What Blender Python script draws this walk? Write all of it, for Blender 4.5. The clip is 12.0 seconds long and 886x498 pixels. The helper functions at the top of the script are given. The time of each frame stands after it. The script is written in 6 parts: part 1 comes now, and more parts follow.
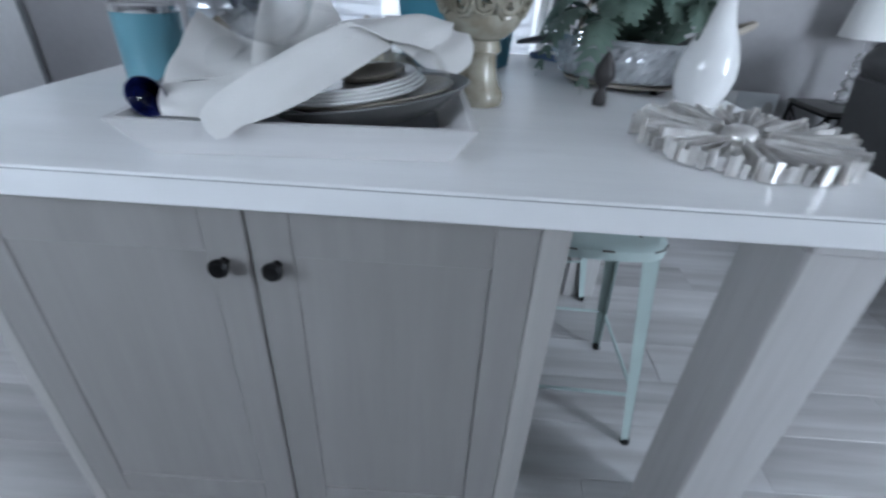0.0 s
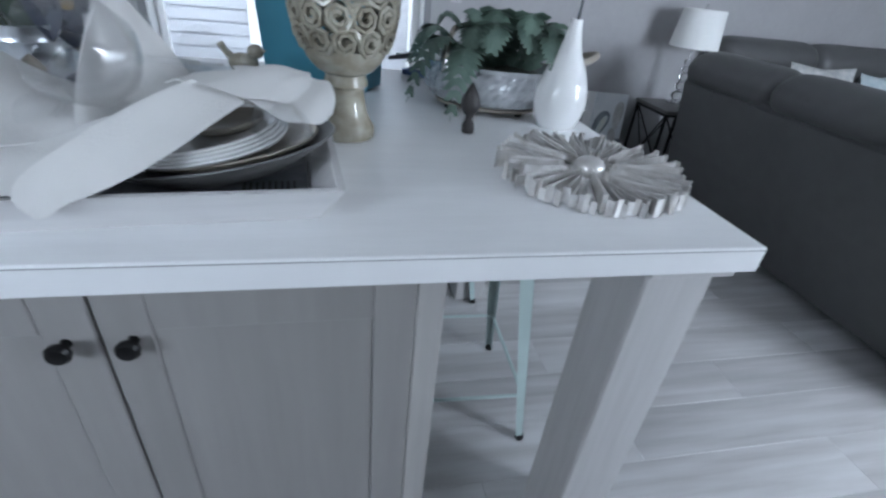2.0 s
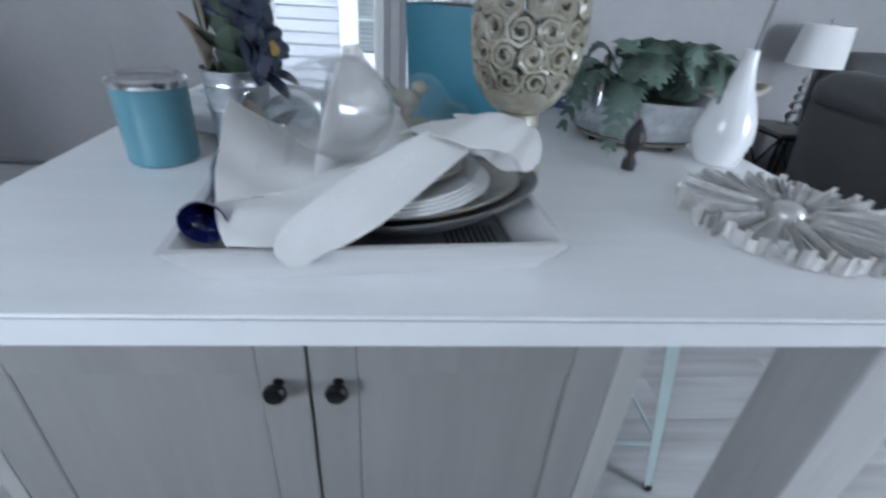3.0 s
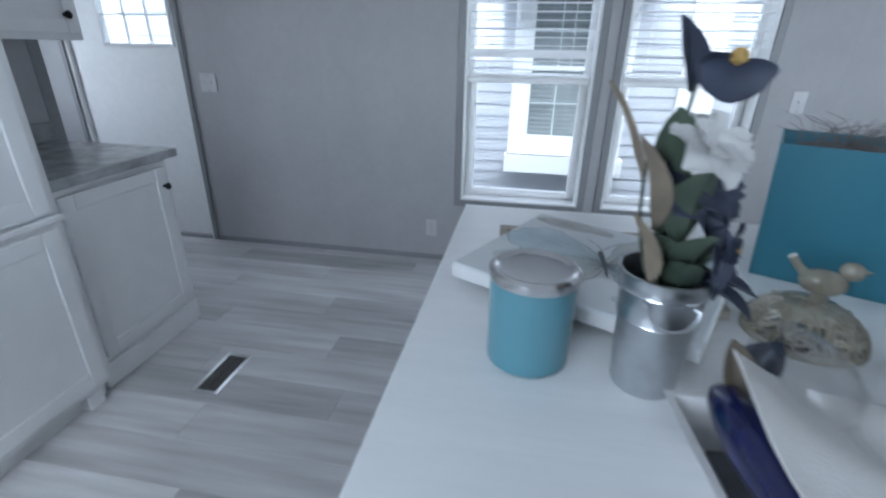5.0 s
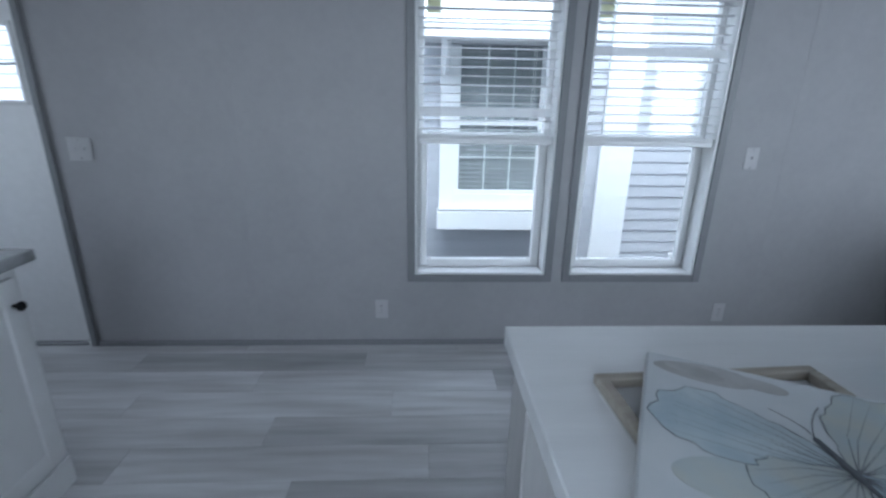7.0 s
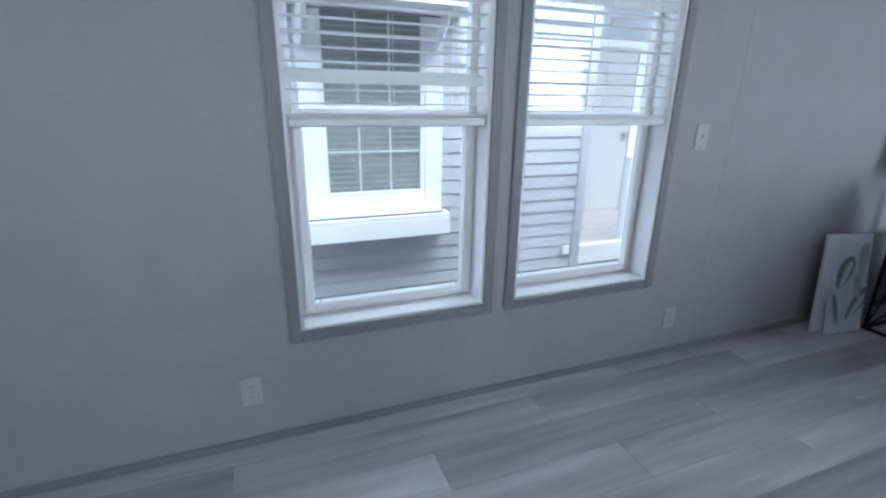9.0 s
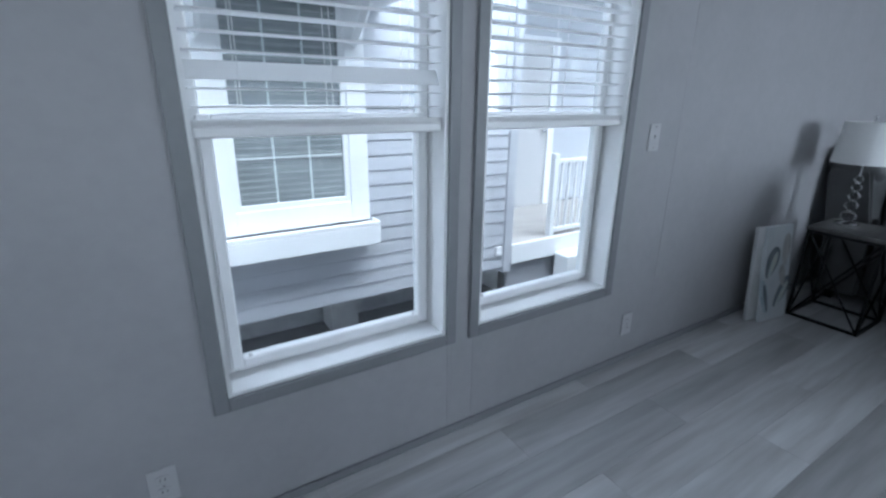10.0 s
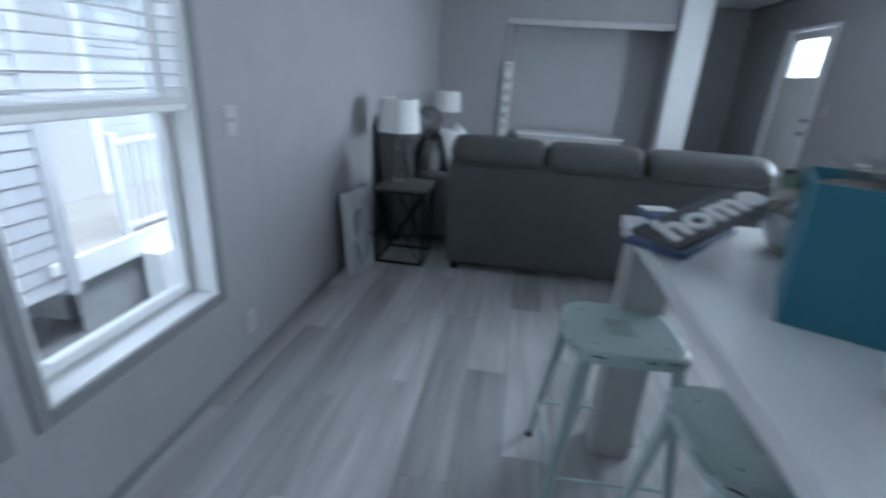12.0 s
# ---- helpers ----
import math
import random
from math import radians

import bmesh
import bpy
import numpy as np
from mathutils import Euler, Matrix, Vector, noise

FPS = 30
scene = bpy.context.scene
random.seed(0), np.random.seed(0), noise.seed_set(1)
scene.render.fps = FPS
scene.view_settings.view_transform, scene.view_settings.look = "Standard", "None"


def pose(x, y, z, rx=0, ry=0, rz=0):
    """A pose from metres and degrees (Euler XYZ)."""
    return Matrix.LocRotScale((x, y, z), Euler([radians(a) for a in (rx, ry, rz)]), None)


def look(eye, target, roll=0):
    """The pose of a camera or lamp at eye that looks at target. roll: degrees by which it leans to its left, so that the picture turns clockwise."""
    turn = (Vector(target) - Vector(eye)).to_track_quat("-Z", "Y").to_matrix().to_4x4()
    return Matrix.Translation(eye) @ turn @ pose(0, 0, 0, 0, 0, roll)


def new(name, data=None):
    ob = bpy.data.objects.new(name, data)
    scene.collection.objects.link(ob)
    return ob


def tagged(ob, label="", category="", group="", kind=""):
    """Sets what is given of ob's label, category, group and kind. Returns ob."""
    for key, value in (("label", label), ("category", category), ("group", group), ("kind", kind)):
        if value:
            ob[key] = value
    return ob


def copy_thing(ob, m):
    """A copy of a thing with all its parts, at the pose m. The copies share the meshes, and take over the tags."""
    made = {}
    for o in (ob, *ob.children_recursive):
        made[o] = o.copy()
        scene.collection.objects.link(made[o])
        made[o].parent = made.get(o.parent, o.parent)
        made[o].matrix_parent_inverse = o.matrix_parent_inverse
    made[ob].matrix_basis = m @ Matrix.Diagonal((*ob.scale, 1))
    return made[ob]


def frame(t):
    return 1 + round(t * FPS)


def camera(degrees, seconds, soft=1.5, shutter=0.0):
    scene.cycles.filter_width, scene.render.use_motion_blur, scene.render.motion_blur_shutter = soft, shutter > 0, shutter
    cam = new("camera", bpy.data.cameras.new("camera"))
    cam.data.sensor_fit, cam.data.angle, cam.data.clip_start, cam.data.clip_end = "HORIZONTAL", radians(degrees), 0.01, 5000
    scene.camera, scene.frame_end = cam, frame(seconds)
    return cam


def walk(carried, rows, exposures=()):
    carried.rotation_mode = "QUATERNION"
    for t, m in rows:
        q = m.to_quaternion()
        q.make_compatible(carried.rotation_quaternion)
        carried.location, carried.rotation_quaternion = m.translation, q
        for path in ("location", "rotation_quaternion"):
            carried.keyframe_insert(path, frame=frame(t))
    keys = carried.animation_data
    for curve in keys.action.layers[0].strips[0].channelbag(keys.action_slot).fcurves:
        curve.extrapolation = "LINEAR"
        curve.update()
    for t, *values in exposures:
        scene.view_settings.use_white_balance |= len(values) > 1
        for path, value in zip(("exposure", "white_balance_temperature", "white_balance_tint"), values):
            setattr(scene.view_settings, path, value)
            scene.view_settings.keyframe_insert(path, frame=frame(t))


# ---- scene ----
cam = camera(87.7, 12.0, soft=2.4, shutter=0.5)
PATH = [
    (0, (1.06, -3.283, 1.151), (1.04, -1.57, 0.12), 3.4),
    (0.5, (1.114, -3.28, 1.175), (1.317, -1.59, 0.127), 4.7),
    (1, (1.14, -3.267, 1.208), (1.505, -1.604, 0.159), 5.9),
    (1.5, (1.134, -3.265, 1.216), (1.567, -1.612, 0.176), 6.3),
    (2, (1.088, -3.243, 1.229), (1.507, -1.581, 0.197), 6.2),
    (2.5, (0.974, -3.222, 1.231), (1.292, -1.536, 0.202), 5.3),
    (4.3, (0.606, -2.966, 1.34), (0.422, -1.166, 0.487), 2.0),
    (4.5, (0.535, -2.948, 1.352), (0.299, -1.144, 0.52), 1.6),
    (5, (0.392, -2.879, 1.352), (0.082, -1.072, 0.553), 1.1),
    (5.5, (0.269, -2.75, 1.352), (-0.036, -0.931, 0.578), 1.0),
    (6, (0.147, -2.656, 1.383), (-0.086, -0.813, 0.643), 1.1),
    (6.5, (0.04, -2.577, 1.402), (-0.027, -0.694, 0.732), 1.2),
    (7, (0.046, -2.443, 1.388), (0.137, -0.543, 0.772), 1.1),
    (9, (-0.056, -1.603, 1.262), (0.628, 0.173, 0.646), 0.9),
    (9.5, (-0.058, -1.433, 1.272), (0.799, 0.269, 0.663), 0.6),
    (10, (-0.069, -1.277, 1.274), (0.94, 0.333, 0.648), 0.7),
    (10.5, (0.032, -1.115, 1.224), (1.215, 0.362, 0.574), 0.7),
    (11, (0.106, -0.981, 1.253), (1.55, 0.225, 0.574), 0.9),
    (11.5, (0.11, -0.981, 1.294), (1.8, -0.175, 0.589), 2.1),
    (12, (0.075, -1.145, 1.334), (1.928, -0.875, 0.632), 3.5),
]

EXPOSURES = [(0, 3.12, 5750, 9), (2.7, 3.2, 5750, 9), (4.5, 3.3, 5700, 8), (5.5, 3.05, 5600, 7), (7, 2.94, 5570, 7), (9, 2.97, 5560, 7), (11, 2.8, 5560, 7), (11.5, 2.8, 5540, 6.5), (12, 3.13, 5480, 6)]
walk(cam, [(t, look(e, g, r)) for t, e, g, r in PATH], EXPOSURES)

# ---- world and light ----
world = bpy.data.worlds.new("sky")
scene.world = world
world.use_nodes = True
wn = world.node_tree.nodes
sky = wn.new("ShaderNodeTexSky")
sky.sky_type = "NISHITA"
sky.sun_disc = False
sky.sun_elevation, sky.sun_rotation = radians(64), radians(155)
wn["Background"].inputs["Strength"].default_value = 0.13
grey = wn.new("ShaderNodeHueSaturation")           # thin cloud takes most of the blue out of the sky
grey.inputs["Saturation"].default_value = 0.25
world.node_tree.links.new(sky.outputs["Color"], grey.inputs["Color"])
world.node_tree.links.new(grey.outputs["Color"], wn["Background"].inputs["Color"])


def area_lamp(name, m, watts, color, width, height):
    data = bpy.data.lights.new(name, "AREA")
    data.energy, data.color, data.shape, data.size, data.size_y = watts, color, "RECTANGLE", width, height
    new(name, data).matrix_world = m


# overcast sun, high on the street side
sun = bpy.data.lights.new("sun", "SUN")
sun.energy, sun.color, sun.angle = 1.0, (1.0, 0.97, 0.93), radians(70)
new("sun", sun).matrix_world = look((1.0, -1.95, 4.6), (0, 0, 0))
# daylight that enters by the living room window of the street side
DAY = (0.90, 0.95, 1.0)
area_lamp("daylight_living", look((3.9, -4.28, 1.5), (3.0, -1.3, 2.2)), 8.4, DAY, 1.0, 1.2)
# added kitchen fill, set in an assumed street-side window that stays out of view
area_lamp("fill_kitchen", look((-0.6, -4.28, 1.6), (-0.2, -1.2, 2.5)), 2.6, DAY, 1.1, 0.8)
# added fill from an unseen west opening, brightens the lane door and passage
area_lamp("fill_utility", look((-3.47, -0.95, 1.5), (0, -1.0, 0.9)), 1.0, DAY, 0.8, 0.9)


# ---- materials ----
def material(name, color, rough=0.5, metal=0.0, vary=0.0, scale=8.0, stretch=(1, 1, 1), second=None, stain=0.0,
             bump=0.0, bump_scale=60.0, random_tone=0.0, coat=0.0, clear=0.0, coords="Object"):
    """A procedural surface: two sizes of tone variation, fine relief, and an own tone for each object."""
    m = bpy.data.materials.new(name)
    m.use_nodes = True
    nodes, link = m.node_tree.nodes, m.node_tree.links.new
    bsdf = nodes["Principled BSDF"]
    bsdf.inputs["Roughness"].default_value = rough
    bsdf.inputs["Metallic"].default_value = metal
    bsdf.inputs["Coat Weight"].default_value = coat
    bsdf.inputs["Transmission Weight"].default_value = clear
    if clear:
        bsdf.inputs["IOR"].default_value = 1.3
    where = nodes.new("ShaderNodeTexCoord").outputs[coords]
    info = nodes.new("ShaderNodeObjectInfo")
    shift = nodes.new("ShaderNodeMapping")
    shift.inputs["Scale"].default_value = stretch
    link(where, shift.inputs["Vector"])
    wide = nodes.new("ShaderNodeVectorMath")
    wide.operation = "SCALE"
    link(info.outputs["Random"], wide.inputs["Scale"])
    wide.inputs[0].default_value = (37.0, 19.0, 11.0)
    link(wide.outputs[0], shift.inputs["Location"])
    fine = nodes.new("ShaderNodeTexNoise")
    fine.inputs["Scale"].default_value = scale
    fine.inputs["Detail"].default_value = 6
    link(shift.outputs[0], fine.inputs["Vector"])
    broad = nodes.new("ShaderNodeTexNoise")
    broad.inputs["Scale"].default_value = scale * 0.16
    broad.inputs["Detail"].default_value = 3
    link(shift.outputs[0], broad.inputs["Vector"])
    ramp = nodes.new("ShaderNodeMapRange")
    ramp.inputs["From Min"].default_value, ramp.inputs["From Max"].default_value = 0.3, 0.7
    link(fine.outputs["Fac"], ramp.inputs["Value"])
    mix = nodes.new("ShaderNodeMix")
    mix.data_type = "RGBA"
    other = second or tuple(max(0.0, c * (1 - vary)) for c in color)
    mix.inputs["A"].default_value = (*color, 1)
    mix.inputs["B"].default_value = (*other, 1)
    link(ramp.outputs[0], mix.inputs["Factor"])
    tone = nodes.new("ShaderNodeHueSaturation")
    link(mix.outputs["Result"], tone.inputs["Color"])
    v1 = nodes.new("ShaderNodeMapRange")
    v1.inputs["From Min"].default_value, v1.inputs["From Max"].default_value = 0.3, 0.7
    v1.inputs["To Min"].default_value, v1.inputs["To Max"].default_value = 1 - stain, 1 + stain * 0.5
    link(broad.outputs["Fac"], v1.inputs["Value"])
    v2 = nodes.new("ShaderNodeMapRange")
    v2.inputs["To Min"].default_value, v2.inputs["To Max"].default_value = 1 - random_tone, 1 + random_tone
    link(info.outputs["Random"], v2.inputs["Value"])
    mul = nodes.new("ShaderNodeMath")
    mul.operation = "MULTIPLY"
    link(v1.outputs[0], mul.inputs[0])
    link(v2.outputs[0], mul.inputs[1])
    link(mul.outputs[0], tone.inputs["Value"])
    link(tone.outputs[0], bsdf.inputs["Base Color"])
    if bump:
        grain = nodes.new("ShaderNodeTexNoise")
        grain.inputs["Scale"].default_value = bump_scale
        grain.inputs["Detail"].default_value = 4
        link(shift.outputs[0], grain.inputs["Vector"])
        relief = nodes.new("ShaderNodeBump")
        relief.inputs["Strength"].default_value = bump
        relief.inputs["Distance"].default_value = 0.004
        link(grain.outputs["Fac"], relief.inputs["Height"])
        link(relief.outputs[0], bsdf.inputs["Normal"])
    return m


WALL = material("grey_vinyl_wall", (0.375, 0.37, 0.38), 0.55, vary=0.05, scale=30, stain=0.04, bump=0.06, bump_scale=180)
TRIM = material("grey_trim", (0.235, 0.24, 0.25), 0.45, vary=0.06, scale=40, bump=0.03)
CEILING = material("white_ceiling", (0.78, 0.78, 0.78), 0.8, vary=0.04, scale=60, bump=0.2, bump_scale=120)
FLOOR = material("grey_plank", (0.64, 0.64, 0.645), 0.32, second=(0.44, 0.43, 0.43), scale=2.6, stretch=(0.7, 8, 1), stain=0.28,
                 bump=0.08, bump_scale=40, random_tone=0.22)
GROUT = material("subfloor", (0.12, 0.12, 0.125), 0.7, vary=0.2)
PLASTIC = material("wall_plate_plastic", (0.50, 0.50, 0.505), 0.4, vary=0.03, scale=20)
VINYL = material("white_vinyl", (0.86, 0.86, 0.86), 0.35, vary=0.04, scale=20, stain=0.03)
LAMINATE = material("white_laminate", (0.86, 0.865, 0.87), 0.30, vary=0.03, scale=24, stretch=(0.6, 6, 1), stain=0.03, bump=0.02, bump_scale=90)
# island front's greige, darkened in colour for the shadow that falls on it
GREIGE_SHADED = material("shaded_greige_wood", (0.325, 0.315, 0.305), 0.42, vary=0.07, scale=6, stretch=(9, 9, 0.7), stain=0.09, bump=0.05, bump_scale=40)
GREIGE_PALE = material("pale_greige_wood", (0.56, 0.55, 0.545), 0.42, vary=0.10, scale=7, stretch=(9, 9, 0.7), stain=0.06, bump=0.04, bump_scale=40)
WHITE_CAB = material("white_cabinet_paint", (0.80, 0.80, 0.80), 0.38, vary=0.04, scale=12, stain=0.04, bump=0.02)
STONE = material("grey_stone_laminate", (0.44, 0.45, 0.46), 0.25, second=(0.24, 0.245, 0.25), scale=14, stain=0.2, bump=0.02)
BLACK = material("black_metal", (0.012, 0.012, 0.013), 0.35, metal=0.6, vary=0.3, scale=30)
SOFA = material("charcoal_leather", (0.092, 0.092, 0.093), 0.44, vary=0.12, scale=14, stain=0.08, bump=0.25, bump_scale=220)
MINT = material("mint_enamel", (0.54, 0.655, 0.64), 0.38, vary=0.10, scale=9, stain=0.10, bump=0.03)
WORN_MINT = material("worn_mint", (0.36, 0.43, 0.43), 0.55, second=(0.46, 0.56, 0.54), scale=30, stain=0.2)
FADED_MINT = material("faded_mint", (0.46, 0.56, 0.55), 0.5, second=(0.52, 0.63, 0.615), scale=40, stain=0.1)
RUST = material("worn_rust", (0.10, 0.085, 0.075), 0.7, vary=0.4, scale=60, bump=0.2)
RUBBER = material("black_rubber", (0.015, 0.015, 0.015), 0.8, vary=0.3)
TEAL_CAN = material("teal_enamel", (0.115, 0.275, 0.335), 0.32, vary=0.05, scale=10, stain=0.04, coat=0.3)
TEAL_BAG = material("teal_card", (0.042, 0.19, 0.265), 0.42, vary=0.06, scale=9, stain=0.06, bump=0.03)
STEEL = material("brushed_steel", (0.68, 0.68, 0.69), 0.2, metal=1.0, vary=0.08, scale=60, stain=0.05)
SILVER_GLASS = material("silvered_glass", (0.70, 0.72, 0.74), 0.2, metal=0.65, second=(0.52, 0.54, 0.57), scale=30, stain=0.15)
ZINC = material("galvanised_zinc", (0.68, 0.70, 0.72), 0.28, metal=0.95, second=(0.50, 0.52, 0.55), scale=26, stain=0.15, bump=0.05)
SILVER_LEAF = material("silver_leaf", (0.93, 0.92, 0.91), 0.28, metal=0.55, second=(0.60, 0.57, 0.54), scale=30, stain=0.15, random_tone=0.16, bump=0.1)
CELADON = material("celadon_crackle", (0.44, 0.415, 0.34), 0.22, second=(0.26, 0.23, 0.17), scale=30, stain=0.2, coat=0.4, bump=0.08, bump_scale=80)
PORCELAIN = material("white_porcelain", (0.83, 0.83, 0.83), 0.12, vary=0.02, coat=0.4)
PLATE = material("white_stoneware", (0.78, 0.78, 0.77), 0.2, vary=0.04, coat=0.3)
DARK_PLATE = material("dark_platter", (0.15, 0.155, 0.16), 0.4, second=(0.20, 0.195, 0.19), scale=20, stain=0.2)
BROWN_PLATE = material("tan_stoneware", (0.42, 0.385, 0.33), 0.3, second=(0.30, 0.27, 0.22), scale=20, stain=0.2)
LINEN = material("cream_linen", (0.70, 0.69, 0.675), 0.9, vary=0.07, scale=12, stain=0.05, bump=0.3, bump_scale=400)
TRAY = material("whitewashed_wood", (0.72, 0.71, 0.71), 0.5, vary=0.08, scale=9, stretch=(0.8, 8, 8), stain=0.06, bump=0.05)
TRAY_IN = material("slate_paper", (0.20, 0.21, 0.23), 0.7, vary=0.3, scale=30, stain=0.2)
GLASSWARE = material("clear_glass", (1, 1, 1), 0.02, clear=1.0)
COBALT = material("cobalt_glass", (0.005, 0.008, 0.060), 0.06, vary=0.1, coat=0.5)
BROWN_LEAF = material("tan_leaf", (0.25, 0.205, 0.15), 0.55, second=(0.16, 0.135, 0.105), scale=24, stain=0.2, bump=0.1)
GREEN_LEAF = material("green_leaf", (0.095, 0.13, 0.09), 0.5, second=(0.055, 0.085, 0.065), scale=20, stain=0.25, bump=0.1, random_tone=0.2)
FERN = material("fern_green", (0.155, 0.225, 0.18), 0.5, second=(0.10, 0.155, 0.125), scale=26, stain=0.25, bump=0.1)
NAVY_PETAL = material("navy_petal", (0.040, 0.052, 0.088), 0.6, second=(0.016, 0.021, 0.042), scale=22, stain=0.25, bump=0.15)
WHITE_PETAL = material("white_petal", (0.54, 0.54, 0.535), 0.6, vary=0.08, scale=20, bump=0.1)
OCHRE = material("ochre_stamen", (0.42, 0.27, 0.08), 0.8, vary=0.3, scale=80, bump=0.4)
STEM = material("dark_stem", (0.06, 0.075, 0.05), 0.6, vary=0.3)
TWIG = material("grey_twig", (0.18, 0.17, 0.165), 0.7, vary=0.3)
DARK_WOOD = material("dark_carved_wood", (0.032, 0.028, 0.028), 0.45, vary=0.3, scale=30, bump=0.1)
RAW_WOOD = material("pine_stretcher", (0.44, 0.40, 0.34), 0.6, second=(0.34, 0.30, 0.25), scale=8, stretch=(1, 8, 8), bump=0.06)
CANVAS = material("painted_canvas", (0.70, 0.71, 0.72), 0.7, second=(0.57, 0.61, 0.635), scale=7, stain=0.10, bump=0.15, bump_scale=300)
CANVAS_EDGE = material("white_canvas", (0.66, 0.66, 0.66), 0.75, vary=0.05, scale=30, bump=0.1, bump_scale=300)
WASH_BLUE = material("blue_wash", (0.38, 0.465, 0.52), 0.65, second=(0.55, 0.61, 0.63), scale=16, stain=0.15, bump=0.15, bump_scale=200)
WASH_PALE = material("pale_wash", (0.50, 0.57, 0.60), 0.65, second=(0.60, 0.60, 0.54), scale=18, stain=0.15, bump=0.15, bump_scale=200)
WASH_TAUPE = material("taupe_wash", (0.38, 0.37, 0.365), 0.7, second=(0.54, 0.54, 0.54), scale=14, stain=0.2, bump=0.15, bump_scale=200)
WASH_DEEP = material("deep_wash", (0.16, 0.19, 0.225), 0.7, second=(0.28, 0.305, 0.33), scale=16, stain=0.2, bump=0.15, bump_scale=200)
# grey tone of the hazy shade under the porch deck
GAP_GREY = material("shaded_gap_grey", (0.37, 0.38, 0.40), 0.6, vary=0.15, scale=10, stain=0.15, bump=0.1)
# island face frame, a step lighter than the shade-darkened doors
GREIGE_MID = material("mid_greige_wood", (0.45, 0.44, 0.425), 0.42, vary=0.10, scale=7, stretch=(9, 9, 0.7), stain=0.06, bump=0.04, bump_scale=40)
INK = material("ink_line", (0.15, 0.16, 0.18), 0.6, vary=0.4, scale=40)
SHADE = material("white_lampshade", (0.80, 0.80, 0.79), 0.85, vary=0.03, scale=60, bump=0.15, bump_scale=500)
TABLE_TOP = material("grey_wood_top", (0.13, 0.125, 0.12), 0.4, second=(0.07, 0.068, 0.066), scale=6, stretch=(1, 9, 9), bump=0.05)
PILLOW = material("patterned_pillow", (0.58, 0.57, 0.55), 0.9, second=(0.34, 0.35, 0.36), scale=26, stain=0.15, bump=0.3, bump_scale=300)
PILLOW_BLUE = material("blue_pillow", (0.34, 0.42, 0.46), 0.9, second=(0.52, 0.56, 0.57), scale=20, stain=0.15, bump=0.3, bump_scale=300)
SIGN_DARK = material("charcoal_board", (0.06, 0.062, 0.072), 0.6, second=(0.10, 0.10, 0.115), scale=9, stretch=(1, 9, 9), bump=0.08)
SIGN_BLUE = material("blue_board", (0.05, 0.09, 0.20), 0.6, second=(0.08, 0.12, 0.22), scale=12, bump=0.08)
WHITE_PAINT = material("white_paint", (0.80, 0.80, 0.80), 0.5, vary=0.05, scale=30, bump=0.04)
SIDING = material("blue_grey_siding", (0.46, 0.475, 0.51), 0.5, vary=0.05, scale=16, stretch=(0.4, 1, 5), stain=0.05, bump=0.05, bump_scale=60, random_tone=0.04)
EXT_WHITE = material("white_exterior_trim", (0.80, 0.81, 0.82), 0.45, vary=0.04, scale=10, stain=0.04)
# dark room behind glass, its colour lifted to mid grey as glare haze
HAZED_GLASS = material("hazed_dark_room", (0.40, 0.415, 0.43), 0.25, vary=0.3, scale=2.5, stain=0.3)
GRAVEL = material("grey_gravel", (0.17, 0.17, 0.175), 0.9, second=(0.11, 0.11, 0.11), scale=60, stain=0.25, bump=0.8, bump_scale=90)
CONCRETE = material("porch_board", (0.44, 0.42, 0.40), 0.7, vary=0.2, scale=12, stretch=(1, 9, 1), stain=0.12, bump=0.1)
# pier and slat grey, lightened to carry the same window glare
PIER = material("hazed_concrete_pier", (0.45, 0.455, 0.46), 0.85, vary=0.2, scale=20, stain=0.2, bump=0.3)
STICKER = material("pale_yellow_sticker", (0.76, 0.78, 0.50), 0.5, vary=0.1, scale=50)
ROOF = material("grey_shingle", (0.13, 0.13, 0.135), 0.9, vary=0.3, scale=30, bump=0.4)


def pane_material(name, tint):
    """Thin window glass: lets light straight through and mirrors a little."""
    m = bpy.data.materials.new(name)
    m.use_nodes = True
    nodes, link = m.node_tree.nodes, m.node_tree.links.new
    nodes.remove(nodes["Principled BSDF"])
    clear, gloss, mix = (nodes.new("ShaderNode" + k) for k in ("BsdfTransparent", "BsdfGlossy", "MixShader"))
    clear.inputs["Color"].default_value = (*tint, 1)
    gloss.inputs["Roughness"].default_value = 0.02
    mix.inputs[0].default_value = 0.035
    link(clear.outputs[0], mix.inputs[1])
    link(gloss.outputs[0], mix.inputs[2])
    link(mix.outputs[0], nodes["Material Output"].inputs["Surface"])
    return m


PANE = pane_material("window_glass", (0.96, 0.98, 0.98))


def translucent(name, base):
    """A pale plastic that lets some of the daylight behind it glow through."""
    m = material(name, base, 0.4, vary=0.03, scale=20, stain=0.02)
    nodes, link = m.node_tree.nodes, m.node_tree.links.new
    through_light, mix = nodes.new("ShaderNodeBsdfTranslucent"), nodes.new("ShaderNodeMixShader")
    through_light.inputs["Color"].default_value = (*base, 1)
    mix.inputs[0].default_value = 0.6
    link(nodes["Principled BSDF"].outputs[0], mix.inputs[1])
    link(through_light.outputs[0], mix.inputs[2])
    link(mix.outputs[0], nodes["Material Output"].inputs["Surface"])
    return m


SLAT = translucent("white_blind_slat", (0.90, 0.90, 0.90))


